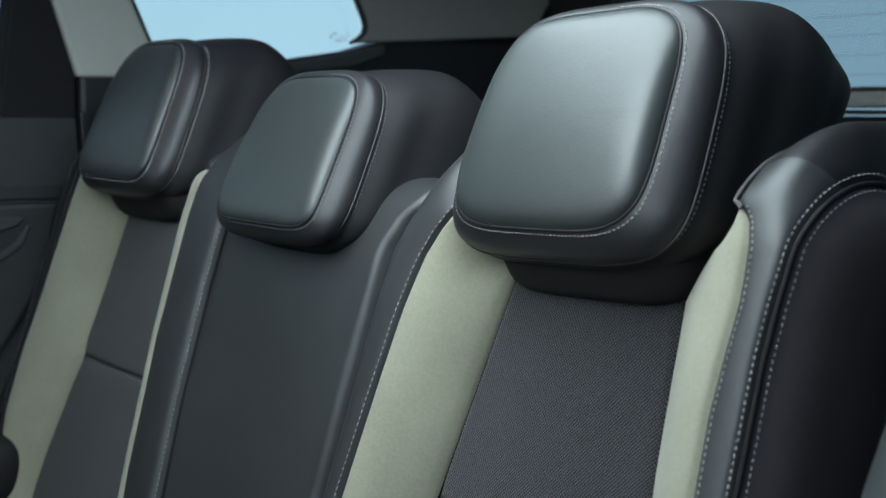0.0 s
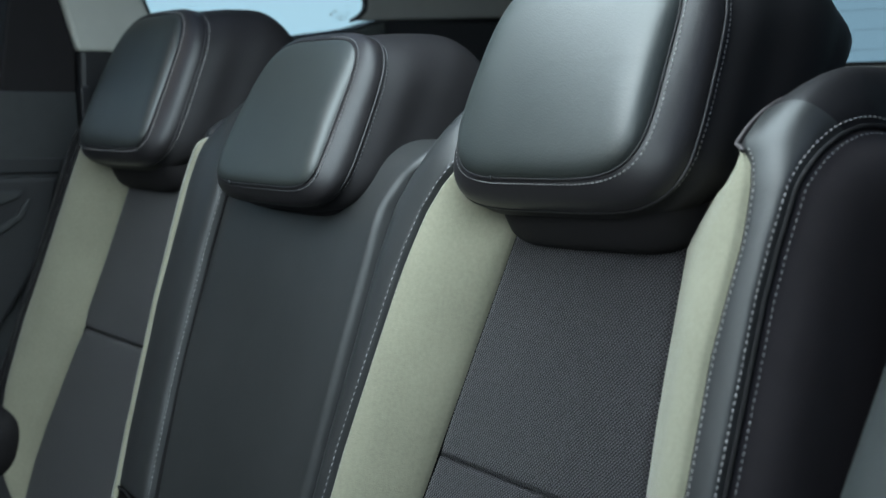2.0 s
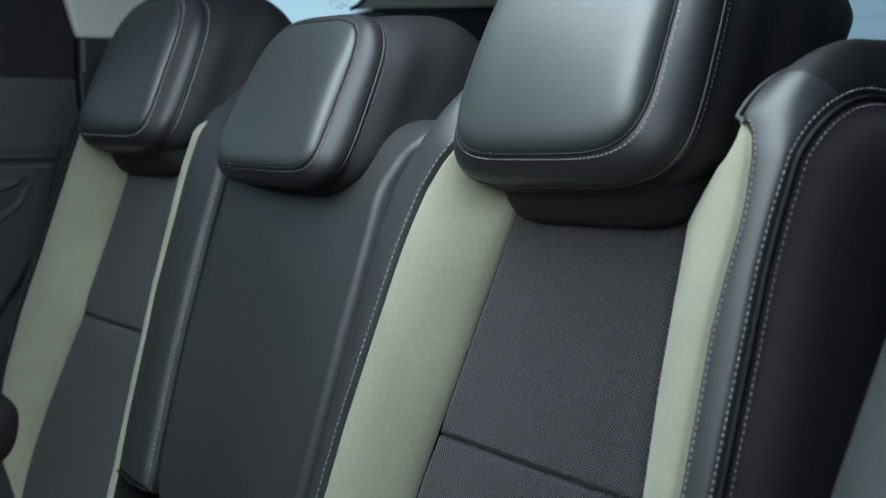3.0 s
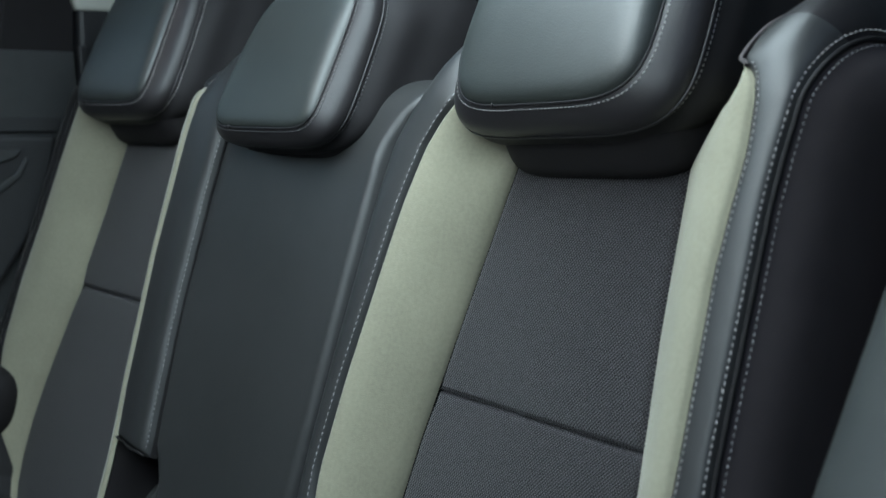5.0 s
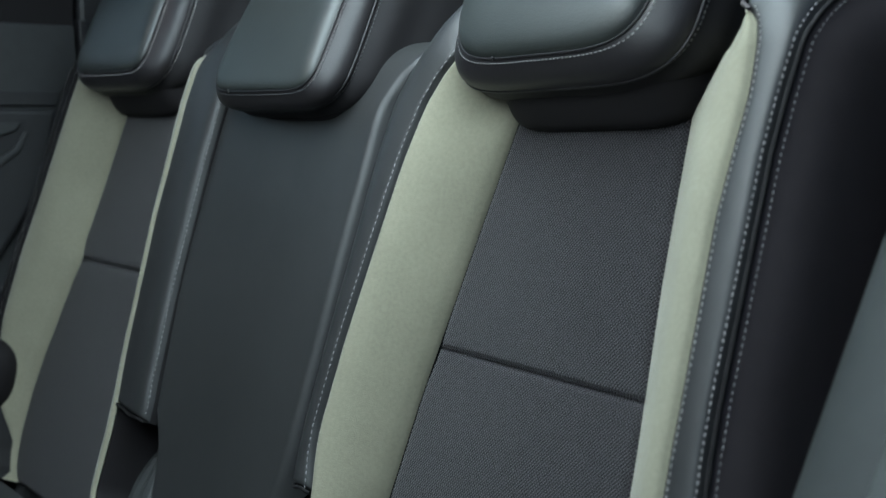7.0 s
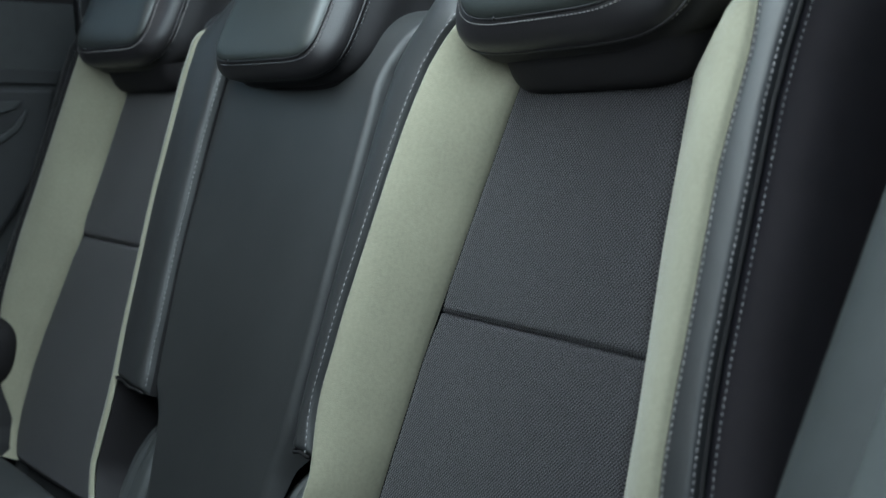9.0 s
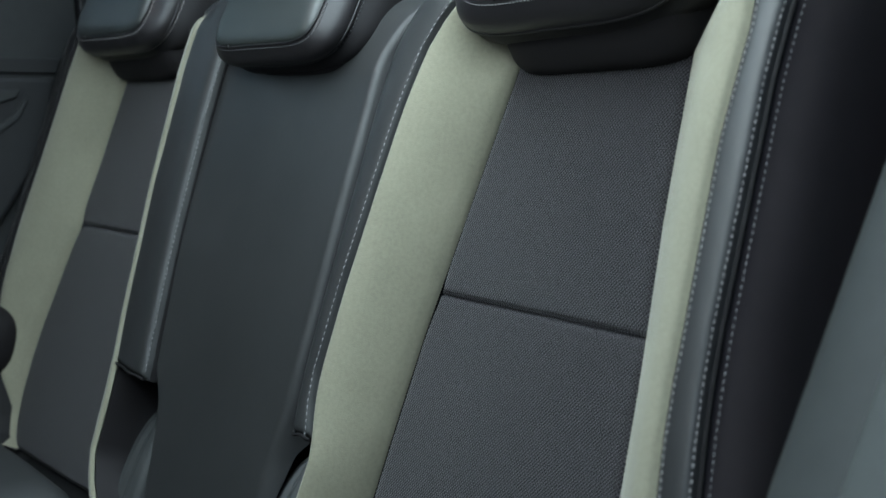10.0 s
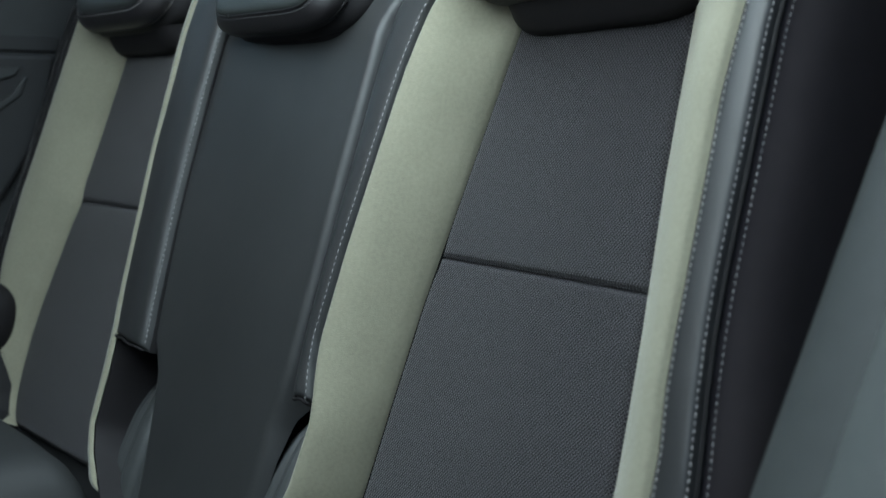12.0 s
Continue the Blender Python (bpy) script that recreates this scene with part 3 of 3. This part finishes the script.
def headrest(cx, y, z, wide, high, label, narrow=0.155, thread=None):
    """A comma-shaped headrest: domed front, leather frame, side body that reaches over the seat's top."""
    rest = thing("headrest", (cx, y + 0.08, z - 0.05), label, "headrest", "headrests")

    taper = (1.035, -narrow)
    low, plump = (1.05, 1.0) if narrow < 0.12 else (1.5, 0.62)

    def row(half, yb, zb, yt, zt, sq):
        return (half * wide, y + yb, z + (zb - 1.246) * high, y + yt, z + (zt - 1.246) * high, sq)
    inner = row(0.109, -0.002, 1.248 if narrow < 0.12 else 1.246, 0.076, 1.419, 4.2)
    outer = row(0.1345 if high > 0.9 else 0.1315, 0.018, 1.2215, 0.104, 1.423, 3.5)
    out = Vector((0, -0.911, 0.413))
    # domed front panel, wrapping round to its seam at the sides
    base = ring(inner, cx, 120, low, taper)
    mid = sum(base, Vector()) / len(base)
    rows = []
    for s in (1.0, 0.994, 0.985, 0.97, 0.95, 0.92, 0.88, 0.82, 0.74, 0.62, 0.48, 0.3, 0.12, 0.0):
        row_pts = []
        for p in base:
            q = mid + (p - mid) * s
            b = (p.z - mid.z) / (0.086 * high)
            e = 13.0 + 3.0 * max(0.0, -b) ** 2
            edge = (1 - 0.95 ** e) ** (1 / e)
            swell = plump * (0.008 + 0.008 * (1 - (b * s) ** 2)) * ((1 - (0.95 * s) ** e) ** (1 / e) - edge) / (1 - edge)
            row_pts.append(q + out * (swell - 0.0012 * math.exp(-((1 - s) / 0.010) ** 2)))
        rows.append(row_pts)
    v, f = sheet([r + [r[0]] for r in rows])
    solid("front_panel", v, f, FRONT, rest, "smooth black leather front")
    # frame between the two seams

    def frame_ring(t, n=120):
        r = [a + (b - a) * t for a, b in zip(inner, outer)]
        bulge = 0.0065 * math.sin(math.pi * t) - 0.0014 * math.exp(-(min(t, 1 - t) / 0.05) ** 2)
        r[0] += bulge
        r[2] -= bulge
        r[4] += bulge * 0.6
        return [p + out * bulge * 0.35 for p in ring(r, cx, n, low + (1.25 - low) * t, taper)]
    v, f = sheet([r + [r[0]] for r in (frame_ring(t) for t in spread(18))])
    border = solid("front_frame", v, f, GLOSS, rest, "black leather frame")
    # body, reaching back over the seat's top
    keys = [row(outer[0] / wide - 0.001, 0.020, 1.2235, 0.105, 1.421, 3.3), row(0.140, 0.034, 1.2145, 0.132, 1.426, 3.4), row(0.141, 0.058, 1.216, 0.165, 1.429, 3.5),
            row(0.145, 0.088, 1.226, 0.198, 1.426, 3.6), row(0.144, 0.130, 1.258, 0.226, 1.402, 3.6), row(0.130, 0.185, 1.302, 0.245, 1.366, 3.3), row(0.02, 0.215, 1.340, 0.222, 1.348, 2.2)]
    shell = smooth_rows(keys, 6)
    v, f = sheet([r + [r[0]] for r in (ring(r, cx, 120, 1.25, taper) for r in shell)])
    hull = solid("body", v, f, BODY, rest, "black leather body")
    # foot that hugs the backrest
    up = 0.010 if high < 0.9 else 0.0
    keys = [row(0.104, 0.028, 1.222, 0.080, 1.300, 4.5), row(0.106, 0.034, 1.204 + up, 0.100, 1.330, 4.5), row(0.110, 0.046, 1.190 + up, 0.120, 1.340, 4.5), row(0.114, 0.066, 1.194 + up, 0.135, 1.335, 4.5), row(0.090, 0.090, 1.230, 0.140, 1.320, 4.0)]
    v, f = sheet([r + [r[0]] for r in (ring(r, cx + 0.013, 80, 1.2, (0.96, 0.16)) for r in smooth_rows(keys, 5))])
    solid("foot", v, f, FOOT, rest, "black foot of the headrest")
    # welts and stitching
    for r, rad, square, under in ((inner, 0.0008, low, border), (outer, 0.0014, 1.25, hull)):
        loop = ring(r, cx, 120, square, taper)
        tube("welt", [p + out * (0.0002 if under is border else 0.0012) for p in loop + loop[:2]], rad, GLOSS, under, "thin black welt")
        if under is border:
            dome("seam_joint", loop[87] + out * 0.0008, (0.0014, 0.0014, 0.0020), GLOSS, under, 0, "small sewn joint in the welt")
    order = list(range(131, 240)) + list(range(0, 60))
    for loop, under in ((frame_ring(0.085, 240), border), (ring(shell[1], cx, 240, 1.25, taper), hull)):
        c = sum(loop, Vector()) / len(loop)
        nrm = [((p - c).normalized() + out * 0.6).normalized() for p in loop]
        stitches("stitching", [loop[i] for i in order], [nrm[i] for i in order], under, pitch=0.0044, long=0.0029, r=0.0005, lift=0.0003, mat=thread)
    # steel posts down into the seat
    for s in (-1, 1):
        tube("post", [(cx + s * 0.055, y + 0.13, z - 0.05), (cx + s * 0.055, y + 0.13, z + 0.08)], 0.006, CHROME, rest, "steel post", 12)
    return rest


# ---- the seats ----
NEAR, FAR, MID = 0.423, -0.405, 0.009
outer_seat(NEAR, 1, "black leather backrest with sage suede bolsters and woven insert", 0.0)
outer_seat(FAR, -1, "black leather backrest with sage suede bolsters beside the door", 0.020)
middle_seat(MID, "narrow plain black leather backrest between the outer seats")
near_rest = headrest(0.411, 0.0, 1.246, 1.0, 1.0, "black leather headrest with pale stitching on the backrest", 0.10)
near_rest.rotation_euler = (0, radians(-2.0), 0)
headrest(-0.428, 0.0, 1.252, 0.99, 1.0, "black leather headrest with pale stitching on the backrest")
headrest(-0.004, -0.014, 1.224, 0.93, 0.87, "smaller black leather headrest on the middle backrest", thread=DULLTHREAD)


# ---- cushions and their base ----
base = thing("bench_box", (0, -0.3, 0.34), "black carpeted box under the rear seats", "bench")
block("box", (-0.64, -0.55, 0.34), (0.66, 0.16, 0.66), CARPET, base, 0.01)
for x0, x1, zc, lab in ((-0.640, -0.142, 0.617, "black leather rear seat cushion beside the door"), (-0.128, 0.165, 0.560, "narrow black leather middle seat cushion"), (0.185, 0.655, 0.600, "black leather rear seat cushion under the open side")):
    cu = thing("seat_cushion", ((x0 + x1) / 2, -0.4, 0.66), lab, "seat cushion", "rear seat cushions")
    rows = []
    for u in spread(28):
        row = []
        for t in spread(28):
            x, y = x0 + (x1 - x0) * u, -0.66 + 0.525 * t
            e = min(u, 1 - u) * (x1 - x0)
            k = min(e / 0.07, t * 0.525 / 0.045, (1 - t) * 0.525 / 0.05)
            z = zc + (0.132 + 0.012 * math.sin(math.pi * u)) * math.sqrt(max(0.0, 1 - (1 - min(1.0, k)) ** 2)) - 0.02 * (1 - t)
            row.append(Vector((x, y, z)))
        rows.append(row)
    v, f = sheet(rows)
    solid("cover", v, f, CUSHION, cu)
    block("pad", (x0 + 0.01, -0.645, 0.655), (x1 - 0.01, -0.145, 0.672), CORE, cu, 0.004)


for x, lab in ((-0.140, "grey leather pad beside the belt buckle gap"), (0.168, "grey leather pad beside the belt buckle gap")):
    pad = thing("buckle_pad", (x, -0.10, 0.66), lab, "seat pad", "buckle pads")
    dome("cover", (x, -0.085, 0.695 if x > 0 else 0.685), (0.045 if x > 0 else 0.056, 0.048, 0.152), PADLEATHER, pad, -18, "", 2.3, 0.07)
    buckle = thing("belt_buckle", (x - 0.022, -0.03, 0.70), "black seat belt buckle deep in the gap", "belt buckle", "belt buckles")
    case = block("case", (x - 0.040, -0.045, 0.70), (x - 0.012, -0.020, 0.80), BLACKTRIM, buckle, 0.005)
    block("button", (x - 0.036, -0.048, 0.785), (x - 0.016, -0.0455, 0.798), PLASTIC, case, 0.001)

guard = thing("belt_guide", (-0.56, -0.10, 0.70), "rounded black plastic belt guide beside the backrest", "belt guide")
dome("cover", (-0.604, -0.102, 0.838), (0.042, 0.030, 0.052), FOOT, guard, -16)
dome("foot", (-0.620, -0.112, 0.790), (0.030, 0.030, 0.090), FOOT, guard, -16)

# ---- the side that the camera looks past: sill trim beside the backrest ----
trim = thing("sill_trim", (0.76, -0.1, 0.34), "grey plastic body side trim beside the backrest", "side trim")


def trim_edge(z):
    return Vector((0.7175, 0.013 + 0.55 * (z - 1.133), z))


rows = []
for i in range(40):
    z = 0.34 + 0.96 * i / 39
    e, row = trim_edge(max(z, 0.80)) + Vector((0, 0, min(0.0, z - 0.80))), []
    row.append(e + Vector((0.002, 0.10, 0)))
    for k in range(15):
        a = math.pi / 2 * k / 14
        row.append(e + Vector((0.120 * (1 - math.cos(a)), -0.060 * math.sin(a), 0)))
    row.append(e + Vector((0.21, -0.072, 0)))
    rows.append(row)
v, f = sheet(rows)
solid("panel", v, f, SIDEPLASTIC, trim)
rows = []
for i in range(30):
    z = 0.34 + 0.80 * i / 29
    e = trim_edge(max(z, 0.80)) + Vector((0.069, -0.053, min(0.0, z - 0.80)))
    rows.append([e + Vector(q) for q in ((0, 0.01, 0), (0.001, -0.003, 0), (0.005, -0.006, 0), (0.05, -0.016, 0), (0.13, -0.02, 0))])
v, f = sheet(rows)
solid("sill_strip", v, f, SILL, trim, "paler grey sill strip")

# ---- the far side: door, pillars, quarter window ----
X0, X1 = -0.735, -0.680
door = thing("rear_door", (-0.71, -0.35, 0.45), "closed dark grey rear door with a black window frame", "car door")
prism("door_panel", ((-0.90, 0.45), (0.02, 0.45), (0.045, 1.00), (0.062, 1.26), (0.058, 1.326), (-0.90, 1.338)), X0, X1, PLASTIC2, door, 0.002, "grey grained upper door panel")
prism("armrest_band", ((-0.90, 1.213), (0.026, 1.209), (0.034, 1.230), (-0.90, 1.234)), X1 - 0.002, X1 + 0.006, PLASTIC, door, 0.002, "dark band across the door")
prism("lower_panel", ((-0.90, 0.46), (-0.10, 0.46), (-0.075, 0.98), (0.000, 1.09), (0.024, 1.205), (-0.90, 1.205)), X1 - 0.002, X1 + 0.016, PLASTIC, door, 0.008, "dark lower door panel")
bowl = prism("handle_recess", ((-0.18, 1.192), (-0.022, 1.189), (-0.028, 1.172), (-0.042, 1.150), (-0.066, 1.134), (-0.18, 1.106)), X1 + 0.0145, X1 + 0.0165, BLACKTRIM, door, 0.001, "black handle bowl")
prism("handle", ((-0.18, 1.188), (-0.033, 1.185), (-0.040, 1.174), (-0.062, 1.167), (-0.18, 1.158)), X1 + 0.016, X1 + 0.022, PLASTIC2, bowl, 0.002, "grey pull handle")
prism("rim", ((-0.18, 1.107), (-0.066, 1.1345), (-0.042, 1.1505), (-0.028, 1.172), (-0.022, 1.172), (-0.035, 1.145), (-0.062, 1.126), (-0.18, 1.097)), X1 + 0.0145, X1 + 0.021, PLASTIC2, bowl, 0.0015, "grey lower rim of the bowl")
prism("window_frame", ((-0.045, 1.640), (-0.030, 1.500), (-0.051, 1.345), (-0.051, 1.300), (0.060, 1.300), (0.062, 1.386), (0.028, 1.497), (-0.012, 1.640)), X0, X1 - 0.004, FOOT, door, 0.004, "black window frame")
prism("window_glass", ((-0.90, 1.33), (-0.04, 1.33), (-0.02, 1.64), (-0.90, 1.64)), X0 + 0.012, X0 + 0.016, TINTED, door, 0)
prism("door_seal", ((0.060, 0.60), (0.066, 1.26), (0.062, 1.335), (0.078, 1.335), (0.082, 1.26), (0.078, 0.60)), X0, X1 + 0.008, BLACKTRIM, door, 0.003, "black rubber door seal")

pillar = thing("c_pillar_trim", (-0.70, 0.1, 1.386), "pale cloth-covered pillar trim beside the quarter window", "pillar trim")
prism("cover", ((0.029, 1.497), (0.063, 1.386), (0.115, 1.386), (0.205, 1.394), (0.178, 1.440), (0.150, 1.503), (0.095, 1.640), (-0.010, 1.640)), X0 + 0.01, X1 + 0.004, PALE, pillar, 0.006)
prism("inner_plate", ((0.02, 0.60), (0.25, 0.60), (0.25, 1.380), (0.02, 1.380)), X0 - 0.012, X0 - 0.002, BLACKTRIM, pillar, 0)
prism("window_edge", ((0.178, 1.402), (0.188, 1.402), (0.190, 1.440), (0.162, 1.503), (0.108, 1.640), (0.095, 1.640), (0.150, 1.503), (0.178, 1.440)), X0 - 0.01, X1 - 0.012, BLACKTRIM, pillar, 0.002, "black window edge")

lug = thing("luggage_side_trim", (-0.70, 0.5, 0.34), "black plastic side trim of the luggage bay", "side trim")
prism("panel", ((0.083, 0.34), (1.05, 0.34), (1.05, 1.466), (0.64, 1.460), (0.60, 1.453), (0.547, 1.438), (0.434, 1.422), (0.20, 1.403), (0.083, 1.392), (0.066, 1.392), (0.066, 0.34)), X0, X1, BLACKTRIM, lug, 0.008)
prism("window_ledge", ((0.20, 1.397), (0.434, 1.417), (0.547, 1.433), (0.61, 1.451), (0.612, 1.430), (0.547, 1.410), (0.434, 1.397), (0.20, 1.381)), X1 - 0.006, X1 + 0.010, SILL, lug, 0.006, "dark ledge under the quarter window")

dp = thing("d_pillar_trim", (-0.70, 0.8, 1.456), "dark grey cloth-covered rear pillar trim", "pillar trim")
prism("cover", ((0.547, 1.450), (0.564, 1.458), (0.575, 1.468), (0.578, 1.480), (0.575, 1.492), (0.557, 1.530), (0.507, 1.640), (1.06, 1.640), (1.005, 1.545), (0.95, 1.474)), X0 + 0.045, X1 + 0.002, ROOFCLOTH, dp, 0.005)
prism("window_edge", ((0.547, 1.448), (0.564, 1.456), (0.576, 1.467), (0.579, 1.480), (0.576, 1.493), (0.558, 1.531), (0.508, 1.640), (0.503, 1.640), (0.552, 1.530), (0.570, 1.492), (0.573, 1.480), (0.570, 1.470), (0.561, 1.461), (0.546, 1.453)), X1 - 0.008, X1 + 0.003, BLACKTRIM, dp, 0.001, "black window edge")
prism("inner_plate", ((0.68, 1.40), (1.06, 1.40), (1.06, 1.64), (0.68, 1.64)), X0 - 0.012, X0 - 0.002, BLACKTRIM, dp, 0)

qw = thing("quarter_window", (-0.73, 0.38, 1.40), "fixed quarter window with small grey safety marks", "window", kind="structure")
prism("window_glass", ((0.09, 1.39), (0.67, 1.43), (0.67, 1.50), (0.59, 1.64), (0.06, 1.64)), X0 + 0.022, X0 + 0.026, GLASS, qw, 0)
bm = bmesh.new()
for y, z, wd, h in ((0.498, 1.470, 0.004, 0.010), (0.508, 1.476, 0.010, 0.004), (0.512, 1.464, 0.004, 0.006), (0.524, 1.470, 0.008, 0.003), (0.522, 1.462, 0.006, 0.006), (0.534, 1.466, 0.003, 0.010), (0.542, 1.474, 0.003, 0.005)):
    r = bmesh.ops.create_cube(bm, size=1)
    for q in r["verts"]:
        q.co = Vector((X0 + 0.028 + q.co.x * 0.001, 0.540 + (y - 0.52) * 0.8 + q.co.y * wd * 0.6, 1.460 + (z - 1.468) * 0.9 + q.co.z * h * 0.6))
part("safety_mark", bm, MARKS, qw, "small grey printed marks")

# ---- the rear: tailgate with its window ----
tg = thing("tailgate", (0, 1.08, 0.34), "black tailgate with a heated rear window", "tailgate")
block("lower_panel", (-0.70, 1.04, 0.34), (0.74, 1.10, 1.328), PLASTIC, tg, 0.006)
block("sill_cover", (-0.66, 1.010, 1.331), (0.74, 1.06, 1.338), PLASTIC2, tg, 0.002, "grey tailgate sill cover")
block("sill_edge", (-0.66, 1.016, 1.341), (0.74, 1.06, 1.345), SILL, tg, 0.001, "pale sill edge")
block("inner_cover", (-0.66, 1.022, 1.3455), (0.74, 1.075, 1.366), ROOFCLOTH, tg, 0.003, "grey inner cover")
block("window_seal", (-0.66, 1.030, 1.3665), (0.74, 1.075, 1.373), BLACKTRIM, tg, 0.001, "black window seal")
prism("window_pillar", ((1.02, 1.36), (1.09, 1.36), (1.07, 1.64), (0.98, 1.64)), -0.70, -0.50, BLACKTRIM, tg, 0.01, "black window surround")
block("window_header", (-0.70, 0.98, 1.62), (0.74, 1.06, 1.72), BLACKTRIM, tg, 0.01, "black window surround")
prism("window_glass", ((1.060, 1.36), (1.064, 1.36), (1.024, 1.66), (1.020, 1.66)), -0.60, 0.74, GLASS, tg, 0)
for k in range(8):
    z = 1.392 + 0.030 * k
    y = 1.058 - (z - 1.36) * 0.1333
    tube("heating_wire", [(-0.5, y, z), (0.74, y, z)], 0.0003, MARKS, tg, "fine heating wire", 5)

# ---- the setting ----
g = block("ground", (-400, -400, -0.3), (400, 400, 0.0), ASPHALT, None, 0)
tagged(g, "grey asphalt under the car", "ground", kind="structure")
# reflector out of view beside the car, brightens the near seat's side
w = block("bounce_wall_east", (3.2, -9, 0.0), (3.5, 9, 3.2), BOUNCEWALL, None, 0)
tagged(w, "unseen pale wall added to bounce light onto the seat's side", "wall", kind="structure")
fl = block("floor", (-0.74, -2.1, 0.28), (0.76, 1.15, 0.34), CARPET, None, 0.004)
tagged(fl, "black carpet floor of the car", "floor", kind="structure")
bm = bmesh.new()
for lo, hi in (((-0.70, 0.30, 1.70), (0.76, 1.06, 1.74)), ((-0.70, -1.55, 1.70), (0.76, -1.20, 1.74)), ((-0.70, -1.20, 1.70), (-0.56, 0.30, 1.74)), ((0.58, -1.20, 1.70), (0.76, 0.30, 1.74))):
    for q in bmesh.ops.create_cube(bm, size=1)["verts"]:
        q.co = Vector([lo[k] + (q.co[k] + 0.5) * (hi[k] - lo[k]) for k in range(3)])
ce = part("ceiling", bm, ROOFCLOTH, None)
tagged(ce, "grey cloth roof lining round a roof window", "ceiling", kind="structure")
rg = block("window_roof", (-0.565, -1.205, 1.742), (0.585, 0.305, 1.748), GLASS, None, 0)
tagged(rg, "clear fixed roof window, assumed, out of view", "window", kind="structure")
rl = block("wall_west_rail", (-0.74, -1.50, 1.625), (-0.66, 1.06, 1.71), ROOFCLOTH, None, 0.01)
tagged(rl, "grey roof rail over the door windows", "wall", kind="structure")
fw = block("wall_west_front", (-0.74, -2.1, 0.34), (-0.69, -0.905, 1.66), BLACKTRIM, None, 0.004)
tagged(fw, "black side wall beside the front seats", "wall", kind="structure")
dash = block("wall_south", (-0.70, -2.10, 0.34), (0.76, -2.02, 1.15), BLACKTRIM, None, 0.01)
# added out of view: keeps low light from the front off the backrests
fs = block("front_light_block", (-0.66, -1.12, 0.34), (0.72, -1.02, 1.36), BLACKTRIM, None, 0.03)
tagged(fs, "unseen black panel in place of the front seats, blocks low light", "wall", kind="structure")
tagged(dash, "black bulkhead under the windscreen", "wall", kind="structure")
ne = block("wall_east_front", (0.78, -2.10, 0.34), (0.84, -1.00, 1.16), BLACKTRIM, None, 0.01)
tagged(ne, "black front side wall under its window", "wall", kind="structure")
nq = block("wall_east_rear", (0.90, 0.06, 0.34), (0.96, 1.10, 1.72), BLACKTRIM, None, 0.01)
tagged(nq, "black side wall beside the luggage bay", "wall", kind="structure")
for name, lo, hi in (("backdrop_west", (-16.05, -22, 0.0), (-16.0, 11.5, 14)), ("backdrop_north", (-14.5, 12.0, 0.0), (16, 12.05, 14))):
    b = block(name, lo, hi, SKYLIGHT if "west" in name else SKYDIM, None, 0)
    tagged(b, "plain pale blue sky far behind the car", "sky", kind="structure")
